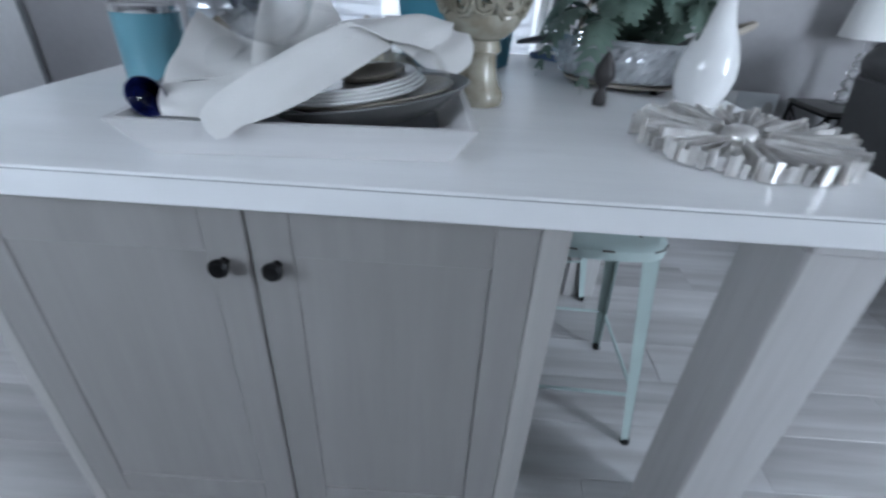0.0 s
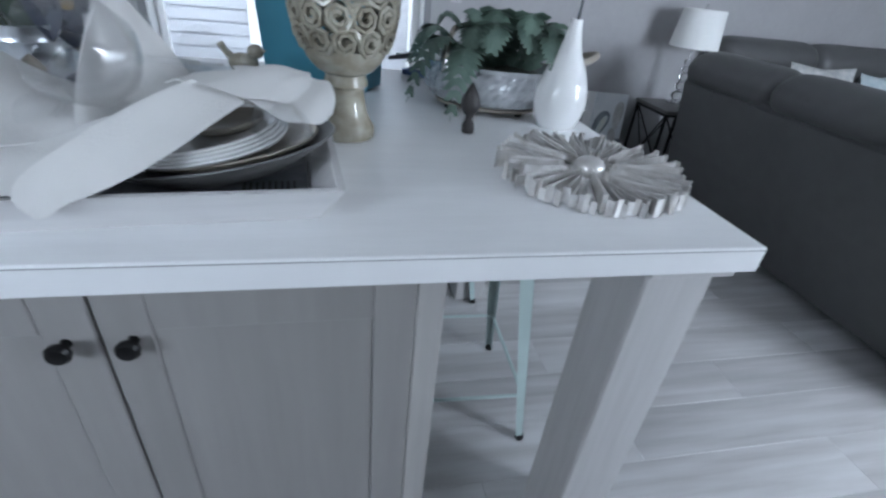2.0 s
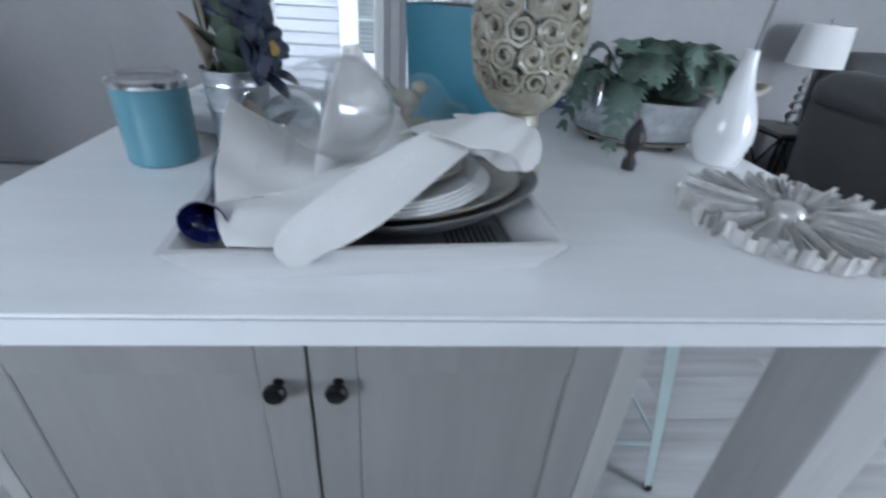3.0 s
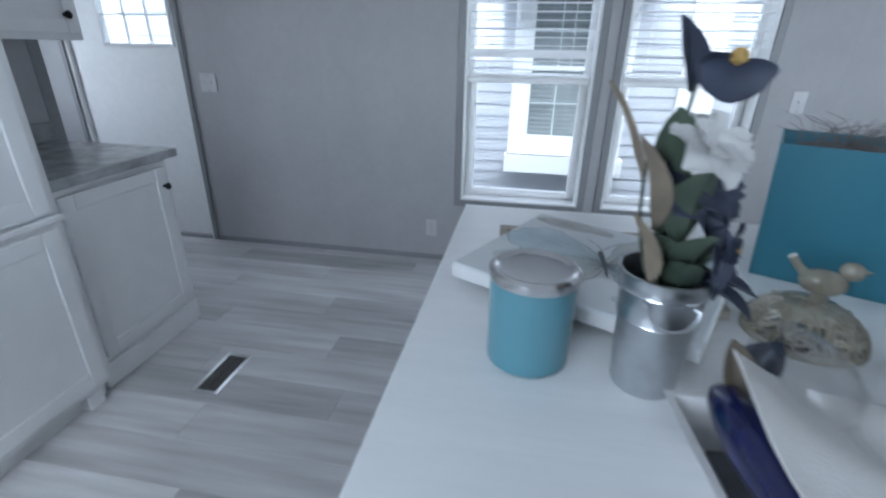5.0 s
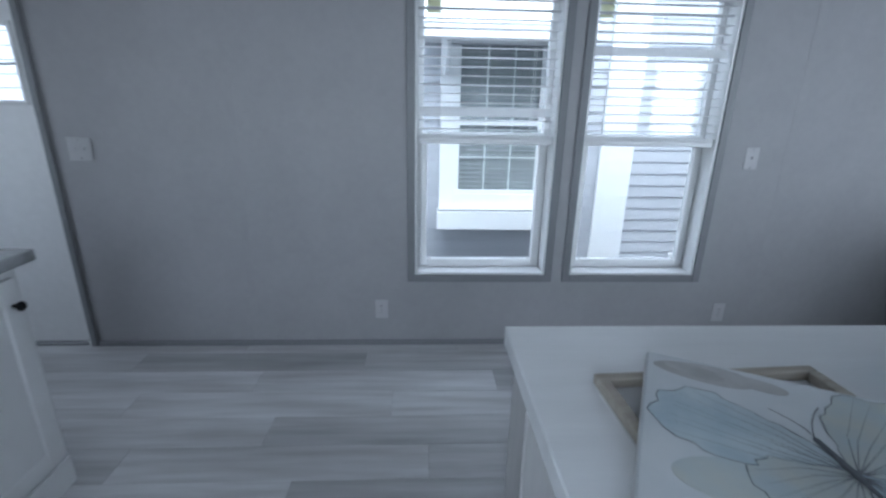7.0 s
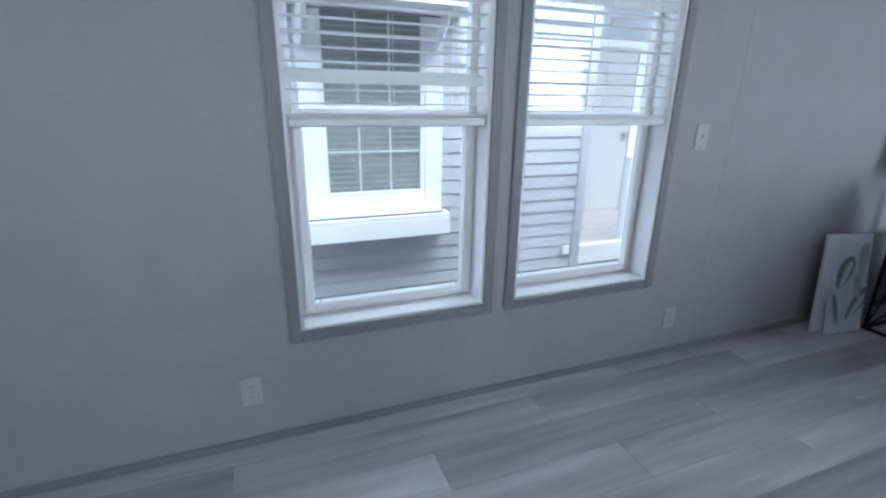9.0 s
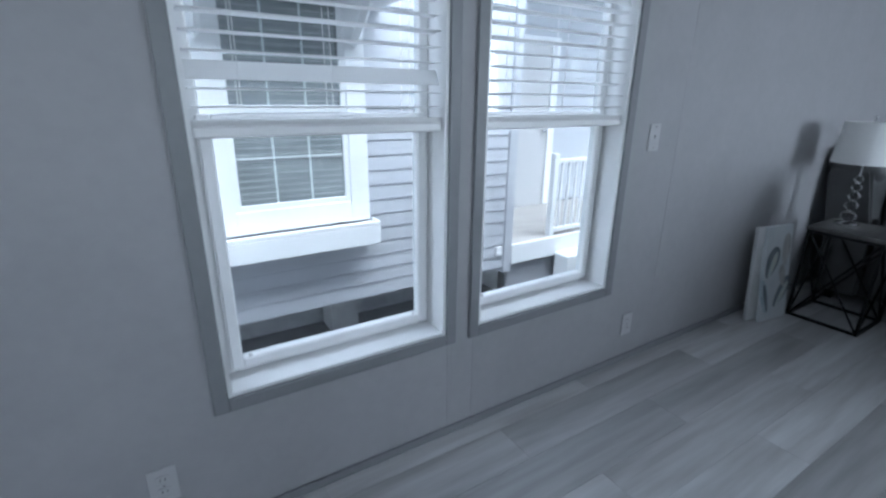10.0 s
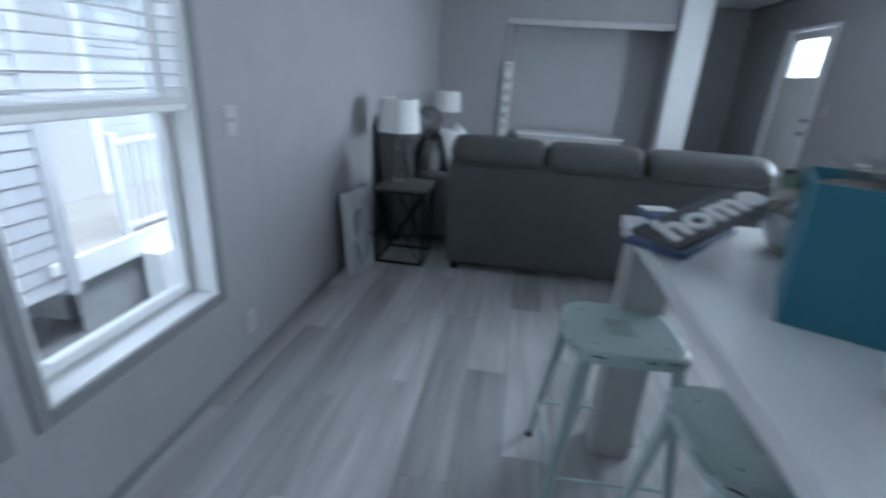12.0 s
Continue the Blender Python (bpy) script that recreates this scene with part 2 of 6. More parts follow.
def thin_glass(name):
    """Blown glass of even thickness: clear face on, glossy towards its edges."""
    m = pane_material(name, (0.985, 0.988, 0.99))
    nodes, link = m.node_tree.nodes, m.node_tree.links.new
    edge = nodes.new("ShaderNodeLayerWeight")
    edge.inputs["Blend"].default_value = 0.22
    soft = nodes.new("ShaderNodeMath")
    soft.operation = "MULTIPLY_ADD"
    soft.inputs[1].default_value, soft.inputs[2].default_value = 0.46, 0.02
    link(edge.outputs["Facing"], soft.inputs[0])
    link(soft.outputs[0], nodes["Mix Shader"].inputs[0])
    return m


BLOWN = thin_glass("blown_glass")


# ---- mesh helpers ----
def mesh_of(name, bm, mat, smooth=False):
    bmesh.ops.recalc_face_normals(bm, faces=bm.faces)
    data = bpy.data.meshes.new(name)
    bm.to_mesh(data)
    bm.free()
    data.materials.append(mat)
    if smooth:
        data.polygons.foreach_set("use_smooth", [True] * len(data.polygons))
        data.set_sharp_from_angle(angle=radians(42))
    return data


def part(name, bm, mat, parent, label="", smooth=False):
    ob = new(name, mesh_of(name, bm, mat, smooth))
    ob.parent = parent
    return tagged(ob, label)


def solo(name, bm, mat, label, category, group="", kind="", at=None, smooth=False):
    ob = new(name, mesh_of(name, bm, mat, smooth))
    if at is not None:
        ob.matrix_world = at
    return tagged(ob, label, category, group, kind)


def thing(name, label, category, at=None, group="", kind=""):
    ob = new(name)
    ob.empty_display_size = 0.1
    if at is not None:
        ob.matrix_world = at
    return tagged(ob, label, category, group, kind)


def box(bm, x0, x1, y0, y1, z0, z1, bevel=0.0, seg=1):
    """A box between two corners, with its edges rounded off."""
    made = bmesh.ops.create_cube(bm, size=1.0)
    vs = made["verts"]
    for v in vs:
        v.co = Vector(((x0 + x1) / 2 + v.co.x * (x1 - x0), (y0 + y1) / 2 + v.co.y * (y1 - y0), (z0 + z1) / 2 + v.co.z * (z1 - z0)))
    if bevel:
        edges = list({e for v in vs for e in v.link_edges})
        bmesh.ops.bevel(bm, geom=edges, offset=bevel, segments=seg, profile=0.5, affect="EDGES")
    return bm


def boxed(*args, **kw):
    return box(bmesh.new(), *args, **kw)


def lathe(bm, profile, n=32, at=(0, 0, 0), squash=(1, 1), close=False):
    """Turns a profile of (radius, height) about the upright axis."""
    rings = []
    for r, z in profile:
        if r < 1e-5:
            rings.append([bm.verts.new((at[0], at[1], at[2] + z))])
        else:
            rings.append([bm.verts.new((at[0] + r * squash[0] * math.cos(2 * math.pi * k / n), at[1] + r * squash[1] * math.sin(2 * math.pi * k / n), at[2] + z)) for k in range(n)])
    pairs = list(zip(rings, rings[1:])) + ([(rings[-1], rings[0])] if close else [])
    for a, b in pairs:
        for k in range(n):
            j = (k + 1) % n
            if len(a) == 1 and len(b) == 1:
                continue
            if len(a) == 1:
                bm.faces.new((a[0], b[j], b[k]))
            elif len(b) == 1:
                bm.faces.new((a[k], a[j], b[0]))
            else:
                bm.faces.new((a[k], a[j], b[j], b[k]))
    return bm


def lathed(profile, n=32, **kw):
    return lathe(bmesh.new(), profile, n, **kw)


def sweep(bm, pts, r, n=8, closed=False, flat=1.0):
    """A round bar along points; r is one radius or one for each point."""
    pts = [Vector(p) for p in pts]
    m = len(pts)
    radii = r if isinstance(r, (list, tuple)) else [r] * m
    rings, side = [], None
    for i, p in enumerate(pts):
        a = pts[(i - 1) % m] if (closed or i) else p
        b = pts[(i + 1) % m] if (closed or i < m - 1) else p
        d = (b - a).normalized()
        if side is None:
            side = d.cross(Vector((0, 0, 1)))
            if side.length < 1e-3:
                side = Vector((1, 0, 0))
        side = (side - d * side.dot(d)).normalized()
        up = d.cross(side)
        rings.append([bm.verts.new(p + radii[i] * (math.cos(2 * math.pi * k / n) * side + flat * math.sin(2 * math.pi * k / n) * up)) for k in range(n)])
    for a, b in list(zip(rings, rings[1:])) + ([(rings[-1], rings[0])] if closed else []):
        for k in range(n):
            j = (k + 1) % n
            bm.faces.new((a[k], a[j], b[j], b[k]))
    if not closed:
        bm.faces.new(rings[0])
        bm.faces.new(rings[-1])
    return bm


def swept(pts, r, n=8, **kw):
    return sweep(bmesh.new(), pts, r, n, **kw)


def arc(fn, n):
    return [fn(k / n) for k in range(n + 1)]


def sheet(bm, fn, nu, nv, thick=0.0):
    """A curved sheet from fn(u, v); with a thickness it is closed all round."""
    def grid(off):
        g = []
        for i in range(nu + 1):
            row = []
            for j in range(nv + 1):
                p = Vector(fn(i / nu, j / nv))
                if off:
                    e = 1e-3
                    du = Vector(fn(min(1, i / nu + e), j / nv)) - Vector(fn(max(0, i / nu - e), j / nv))
                    dv = Vector(fn(i / nu, min(1, j / nv + e))) - Vector(fn(i / nu, max(0, j / nv - e)))
                    nrm = du.cross(dv)
                    p = p + nrm.normalized() * off if nrm.length > 1e-12 else p
                row.append(bm.verts.new(p))
            g.append(row)
        return g
    top = grid(0)
    for i in range(nu):
        for j in range(nv):
            bm.faces.new((top[i][j], top[i + 1][j], top[i + 1][j + 1], top[i][j + 1]))
    if thick:
        low = grid(-thick)
        for i in range(nu):
            for j in range(nv):
                bm.faces.new((low[i][j], low[i][j + 1], low[i + 1][j + 1], low[i + 1][j]))
        rim_a = [(i, 0) for i in range(nu)] + [(nu, j) for j in range(nv)] + [(i, nv) for i in range(nu, 0, -1)] + [(0, j) for j in range(nv, 0, -1)]
        for (i, j), (k, l) in zip(rim_a, rim_a[1:] + rim_a[:1]):
            bm.faces.new((top[i][j], top[k][l], low[k][l], low[i][j]))
    return bm


def patch(ctrl):
    """A Bezier patch over a grid of points."""
    rows, cols = len(ctrl), len(ctrl[0])

    def bern(n, k, t):
        return math.comb(n, k) * t ** k * (1 - t) ** (n - k)

    def fn(u, v):
        p = Vector((0, 0, 0))
        for i in range(rows):
            for j in range(cols):
                p += bern(rows - 1, i, u) * bern(cols - 1, j, v) * Vector(ctrl[i][j])
        return p
    return fn


def leaf(bm, base, tip, width, sag=0.0, fold=0.25, nu=8, wave=0.0):
    """A pointed leaf from base to tip, folded along its rib."""
    base, tip = Vector(base), Vector(tip)
    d = tip - base
    side = d.cross(Vector((0, 0, 1)))
    side = side.normalized() if side.length > 1e-4 else Vector((1, 0, 0))
    up = side.cross(d).normalized()

    def fn(u, v):
        w = width * math.sin(math.pi * min(1, u * 0.97 + 0.02)) ** 0.75 * (v - 0.5)
        return base + d * u + side * w + up * (abs(v - 0.5) * 2 * fold * width * math.sin(math.pi * u) - sag * u * u + wave * math.sin(9 * u + 5 * v))
    return sheet(bm, fn, nu, 4, 0.0012)


# ---- the room: shell ----
X0, X1, YS, H = -3.4, 7.9, -4.2, 2.45        # ends, street wall, ceiling
WT = 0.14                                    # wall thickness
WIN = [(0.008, 0.744), (0.888, 1.614)]       # window openings in the lane wall
WZ0, WZ1 = 0.445, 1.935
DOOR_N = (-2.705, -1.847)                      # door in the lane wall


def wall_with_holes(name, label, lo, hi, axis, face, thick, holes, mat):
    """A wall along an axis, cut by rectangular holes (from, to, bottom, top)."""
    bm = bmesh.new()

    def put(a, b, z0, z1):
        if b - a > 1e-4 and z1 - z0 > 1e-4:
            if axis == "x":
                box(bm, a, b, min(face, face + thick), max(face, face + thick), z0, z1)
            else:
                box(bm, min(face, face + thick), max(face, face + thick), a, b, z0, z1)
    at = lo
    for a, b, z0, z1 in sorted(holes):
        put(at, a, 0, H)
        put(a, b, 0, z0)
        put(a, b, z1, H)
        at = b
    put(at, hi, 0, H)
    return solo(name, bm, mat, label, "wall", kind="structure")


wall_with_holes("wall_north", "grey vinyl panel wall with two windows and a door", X0, X1, "x", 0.0, WT,
                [(*w, WZ0, WZ1) for w in WIN] + [(*DOOR_N, 0.0, 2.04)], WALL)
# the second opening is assumed, made for the kitchen fill lamp
SOUTH_WIN = [(3.35, 4.45, 0.8, 2.1), (-1.2, 0.0, 1.15, 2.05)]
DOOR_S = (5.80, 6.72)
wall_with_holes("wall_south", "grey wall of the street side with a white door", X0, X1, "x", YS, -WT, SOUTH_WIN + [(*DOOR_S, 0.0, 2.06)], WALL)
# the west opening is made up, to let the utility fill in
wall_with_holes("wall_west", "plain grey end wall with an opening added for fill light", YS, 0.0, "y", X0, -WT, [(-1.4, -0.5, 1.0, 2.0)], WALL)
wall_with_holes("wall_hall_end", "plain grey hall end wall", YS, 0.0, "y", X1, WT, [], WALL)
# living room end wall: plain strip, niche with a header, column, open hall
FX = 6.5
bm = bmesh.new()
box(bm, FX, FX + 0.12, -0.85, 0.0, 0, H)
box(bm, FX, FX + 0.12, -2.86, -0.85, 2.02, H)
box(bm, FX + 0.12, FX + 0.62, -0.97, -0.85, 0, H)
box(bm, FX + 0.12, FX + 0.62, -2.98, -2.86, 0, H)
solo("wall_east", bm, WALL, "grey living room end wall round a niche", "wall", kind="structure")
solo("wall_niche", boxed(FX + 0.62, FX + 0.70, -2.98, -0.85, 0, H), material("pale_panel", (0.48, 0.485, 0.50), 0.5, vary=0.04, scale=20, stain=0.04),
     "pale grey panel at the back of the niche", "wall", kind="structure")
solo("trim_niche", boxed(FX - 0.03, FX - 0.002, -2.84, -0.85, 1.985, 2.06, bevel=0.006), GREIGE_PALE, "pale ledge trim along the niche head", "trim", kind="structure")
solo("column", boxed(FX - 0.12, FX + 0.10, -3.18, -2.862, 0, H, bevel=0.006), VINYL, "white square column beside the hall opening", "column", kind="structure")
# kitchen partition behind the cabinet run
solo("wall_kitchen", boxed(-1.98, -1.875, YS, -0.96, 0, H), WALL, "grey partition behind the kitchen cabinets", "wall", kind="structure")
solo("trim_partition", boxed(-1.985, -1.87, -0.957, -0.90, 0, H, bevel=0.004), TRIM, "grey casing at the partition end", "trim", kind="structure")
solo("ceiling", boxed(X0 - WT, X1 + WT, YS - WT, WT, H, H + 0.1), CEILING, "white textured flat ceiling", "ceiling", kind="structure")
solo("roof", boxed(X0 - 0.4, X1 + 0.4, YS - 0.4, WT + 0.25, H + 0.1, H + 0.3, bevel=0.02), ROOF, "grey shingled roof slab", "roof", kind="structure")
solo("floor", boxed(X0 - WT, X1 + WT, YS - WT, WT, -0.22, -0.005), GROUT, "grey wood-look plank floor", "floor", kind="structure")

# skirting of the lane wall
for a, b in ((X0, DOOR_N[0] - 0.04), (DOOR_N[1] + 0.04, FX - 0.001)):
    solo("baseboard", boxed(a, b, -0.012, -0.001, 0, 0.035, bevel=0.003), TRIM, "thin grey baseboard strip", "baseboard", kind="structure")
# flat battens over the panel joints
for x, w, z1 in ((0.758, 0.004, WZ0 - 0.04), (0.874, 0.004, WZ0 - 0.04), (0.816, 0.085, H), (2.02, 0.045, H), (-0.91, 0.04, H)):
    solo("trim_batten", boxed(x - w / 2, x + w / 2, -0.0014, -0.0003, 0.036, z1), WALL, "flat wall-coloured batten over a panel joint", "trim", kind="structure")
solo("trim_cornice", boxed(X0, X1, YS + 0.002, YS + 0.03, H - 0.05, H - 0.002, bevel=0.006), TRIM, "grey cornice strip", "trim", kind="structure")


# ---- windows ----
def window(name, x0, x1, tall_slat):
    w = thing(name, "white single-hung vinyl window with a half-raised blind", "window", kind="structure")
    z0, z1 = WZ0, WZ1
    t = 0.042
    for nm, b in (("casing", (x0 - t, x0, z0 - t, z1 + t)), ("casing", (x1, x1 + t, z0 - t, z1 + t)), ("casing", (x0, x1, z0 - t, z0)), ("casing", (x0, x1, z1, z1 + t))):
        part(nm, boxed(b[0], b[1], -0.014, -0.001, b[2], b[3], bevel=0.003), TRIM, w, "flat grey casing")
    j = 0.012
    part("sill", boxed(x0 + j, x1 - j, -0.004, WT - 0.03, z0, z0 + j, bevel=0.002), VINYL, w)
    part("jamb", boxed(x0, x0 + j, -0.004, WT - 0.03, z0, z1), VINYL, w)
    part("jamb", boxed(x1 - j, x1, -0.004, WT - 0.03, z0, z1), VINYL, w)
    part("head", boxed(x0 + j, x1 - j, -0.004, WT - 0.03, z1 - j, z1), VINYL, w)
    a, b, c, d = x0 + j, x1 - j, z0 + j, z1 - j
    y0, y1 = 0.085, 0.125
    f = 0.032
    mid = 1.195
    fr = bmesh.new()
    box(fr, a, a + f, y0 + 0.02, y1 + 0.02, c, d, bevel=0.004)
    box(fr, b - f, b, y0 + 0.02, y1 + 0.02, c, d, bevel=0.004)
    box(fr, a + f, b - f, y0 + 0.02, y1 + 0.02, c, c + f * 0.8, bevel=0.004)
    box(fr, a + f, b - f, y0 + 0.02, y1 + 0.02, d - f, d, bevel=0.004)
    frame_part = part("window_frame", fr, VINYL, w, smooth=False)
    sash = bmesh.new()
    s = 0.034
    p, q, r0 = a + f * 0.55, b - f * 0.55, c + f * 0.55
    box(sash, p, p + s, y0, y1, r0, mid + 0.03, bevel=0.005)
    box(sash, q - s, q, y0, y1, r0, mid + 0.03, bevel=0.005)
    box(sash, p + s, q - s, y0, y1, r0, r0 + s, bevel=0.005)
    box(sash, p + s, q - s, y0, y1, mid - 0.008, mid + 0.03, bevel=0.005)
    low = part("lower_sash", sash, VINYL, w)
    for lx in (p + 0.05, q - 0.062):
        part("latch", boxed(lx, lx + 0.012, y0 - 0.004, y0 + 0.004, r0 + s + 0.002, r0 + s + 0.016, bevel=0.002), VINYL, low)
    g = part("pane", boxed(p + s, q - s, 0.103, 0.107, r0 + s, mid - 0.008), PANE, w, "clear glass")
    g.visible_shadow = False
    g = part("pane", boxed(a + f, b - f, 0.123, 0.127, mid + 0.03, d - f), PANE, w, "clear glass")
    g.visible_shadow = False
    part("sticker", boxed(a + f + 0.015, a + f + 0.085, 0.1205, 0.1215, 1.80, d - f, bevel=0.0004), STICKER, w, "pale yellow paper sticker")
    # blind: head rail, slats, bottom rail and cords
    bl = thing("window_blind", "white two-inch slat blind drawn half way up", "blind", group="window blinds")
    part("head_rail", boxed(a + 0.004, b - 0.004, 0.005, 0.062, d - 0.05, d - 0.002, bevel=0.004), VINYL, bl)
    bz = 1.170
    rail = boxed(a + 0.002, b - 0.008, 0.004, 0.066, bz, bz + 0.030, bevel=0.006)
    part("bottom_rail", rail, VINYL, bl)
    stack = 3
    for k in range(stack):
        part("slat", boxed(a + 0.004, b - 0.006, 0.010, 0.060, bz + 0.031 + k * 0.0045, bz + 0.034 + k * 0.0045), VINYL, bl)
    z = bz + 0.074
    k = 0
    while z < d - 0.06:
        sb = bmesh.new()
        tilt = radians(62) if k == tall_slat else radians(-1 + 3 * math.sin(k * 2.3))

        def fn(u, v, z=z, tilt=tilt):
            yy, zz = (v - 0.5) * 0.05, 0.0022 * math.sin(math.pi * v)
            return (a + 0.006 + u * (b - a - 0.014), 0.035 + yy * math.cos(tilt) - zz * math.sin(tilt), z + yy * math.sin(tilt) + zz * math.cos(tilt))
        sheet(sb, fn, 1, 4, 0.0028)
        part("slat", sb, SLAT, bl)
        z += 0.0435
        k += 1
    for cx in (a + 0.12, (a + b) / 2, b - 0.12):
        part("cord", swept([(cx, 0.0085, bz + 0.01), (cx, 0.0085, d - 0.05)], 0.0011, 5), VINYL, bl)
        part("cord", swept([(cx, 0.0615, bz + 0.01), (cx, 0.0615, d - 0.05)], 0.0011, 5), VINYL, bl)
    return w


window("window_1", *WIN[0], 2)
window("window_2", *WIN[1], 9)


def plain_window(name, x0, x1, z0, z1):
    w = thing(name, "white vinyl window of the street side", "window", kind="structure")
    y0 = YS - WT
    for a, b, c, d in ((x0, x0 + 0.05, z0, z1), (x1 - 0.05, x1, z0, z1), (x0 + 0.05, x1 - 0.05, z0, z0 + 0.05), (x0 + 0.05, x1 - 0.05, z1 - 0.05, z1)):
        part("window_frame", boxed(a, b, y0 + 0.03, y0 + 0.135, c, d, bevel=0.004), VINYL, w)
    g = part("pane", boxed(x0 + 0.05, x1 - 0.05, y0 + 0.10, y0 + 0.104, z0 + 0.05, z1 - 0.05), PANE, w)
    g.visible_shadow = False


plain_window("window_3", *SOUTH_WIN[0])
# assumed window round the kitchen fill lamp, never in view
plain_window("window_4", *SOUTH_WIN[1])


# ---- doors ----
def house_door(name, label, xa, xb, face, inward, lite, cols, rows, knob_x):
    """A panelled outside door with a small light; face is the room side of the wall, inward the way into the room."""
    d = thing(name, label, "door", kind="structure")
    s = inward
    top = 2.04

    def bx(x0, x1, d0, d1, z0, z1, bevel=0.0):
        y0, y1 = face + s * d0, face + s * d1
        return boxed(x0, x1, min(y0, y1), max(y0, y1), z0, z1, bevel=bevel)
    for a, b, z0, z1 in ((xa - 0.035, xa, 0, top + 0.035), (xb, xb + 0.035, 0, top + 0.035), (xa, xb, top, top + 0.035)):
        part("casing", bx(a, b, 0.001, 0.014, z0, z1, 0.003), TRIM if s < 0 else VINYL, d)
    for a, b in ((xa, xa + 0.018), (xb - 0.018, xb)):
        part("jamb", bx(a, b, -WT, 0.0, 0, top), VINYL, d)
    part("threshold", bx(xa + 0.018, xb - 0.018, -WT, 0.0, 0, 0.018, 0.004), TRIM, d, "grey threshold")
    la, lb, lz0, lz1 = lite
    leafbm = bmesh.new()
    D0, D1 = -0.07, -0.025
    for a, b, z0, z1 in ((xa + 0.02, la, 0.02, top - 0.004), (lb, xb - 0.02, 0.02, top - 0.004), (la, lb, 0.02, lz0), (la, lb, lz1, top - 0.004)):
        y0, y1 = face + s * D0, face + s * D1
        box(leafbm, a, b, min(y0, y1), max(y0, y1), z0, z1)
    leaf_part = part("door_leaf", leafbm, WHITE_PAINT, d, "white painted steel leaf")
    for a, b, z0, z1 in ((la - 0.02, la, lz0 - 0.02, lz1 + 0.02), (lb, lb + 0.02, lz0 - 0.02, lz1 + 0.02), (la, lb, lz0 - 0.02, lz0), (la, lb, lz1, lz1 + 0.02)):
        part("light_frame", bx(a, b, D1, D1 + 0.012, z0, z1, 0.003), WHITE_PAINT, d)
    for k in range(1, cols):
        x = la + (lb - la) * k / cols
        part("glazing_bar", bx(x - 0.006, x + 0.006, -0.055, -0.035, lz0, lz1, 0.002), WHITE_PAINT, d)
    for k in range(1, rows):
        z = lz0 + (lz1 - lz0) * k / rows
        part("glazing_bar", bx(la, lb, -0.0545, -0.0355, z - 0.006, z + 0.006, 0.002), WHITE_PAINT, d)
    g = part("pane", bx(la, lb, -0.048, -0.044, lz0, lz1), PANE, d)
    g.visible_shadow = False
    for z, r in ((0.96, 0.028), (1.10, 0.024)) if knob_x else ():
        kb = lathed([(0, 0), (r, 0), (r, 0.006), (0.011, 0.010), (0.011, 0.03), (r * 0.9, 0.04), (r * 0.95, 0.055), (0.012, 0.062), (0, 0.062)], 20)
        k = part("door_knob", kb, STEEL, d, "satin metal knob", smooth=True)
        k.matrix_local = Matrix.Translation((knob_x, face + s * D1, z)) @ Matrix.Rotation(radians(-90 if s > 0 else 90), 4, "X")
    return d


house_door("door_1", "white outside door with a six-pane light", *DOOR_N, 0.0, -1, (-2.405, -1.905, 1.345, 1.685), 3, 2, None)
house_door("door_2", "white front door with a square light", *DOOR_S, YS, 1, (5.96, 6.56, 1.55, 1.95), 1, 1, 5.87)


# ---- wall plates ----
def wall_plate(x, z, kind, face=0.0, s=-1, w=0.072):
    o = thing("light_switch" if kind == "switch" else "wall_outlet", "white plastic %s plate on the grey wall" % ("toggle switch" if kind == "switch" else "double socket"),
              kind if kind == "switch" else "outlet", pose(x, face, z), group="wall plates")
    part("plate", boxed(-w / 2, w / 2, min(s * 0.007, s * 0.0015), max(s * 0.007, s * 0.0015), -0.058, 0.058, bevel=0.003, seg=2), PLASTIC, o)
    if kind == "switch":
        for dx in ((0,) if w < 0.1 else (-0.023, 0.023)):
            part("toggle", boxed(dx - 0.005, dx + 0.005, min(s * 0.016, s * 0.007), max(s * 0.016, s * 0.007), -0.004, 0.012, bevel=0.002), PLASTIC, o)
    else:
        for dz in (-0.02, 0.02):
            sock = part("socket", boxed(-0.017, 0.017, min(s * 0.009, s * 0.007), max(s * 0.009, s * 0.007), dz - 0.014, dz + 0.014, bevel=0.002), PLASTIC, o)
            for dx in (-0.006, 0.006):
                part("slot", boxed(dx - 0.0012, dx + 0.0012, min(s * 0.0094, s * 0.008), max(s * 0.0094, s * 0.008), dz - 0.002, dz + 0.006), BLACK, sock)
    for dz in ((-0.045, 0.045) if kind == "switch" else (0.0,)):
        part("screw", boxed(-0.003, 0.003, min(s * 0.008, s * 0.0068), max(s * 0.008, s * 0.0068), dz - 0.003, dz + 0.003, bevel=0.001), STEEL, o)
    return o


wall_plate(-1.676, 1.118, "switch", w=0.118)
wall_plate(1.815, 1.117, "switch")
wall_plate(-0.184, 0.232, "outlet")
wall_plate(1.818, 0.207, "outlet")
wall_plate(5.56, 1.22, "switch", face=YS, s=1)

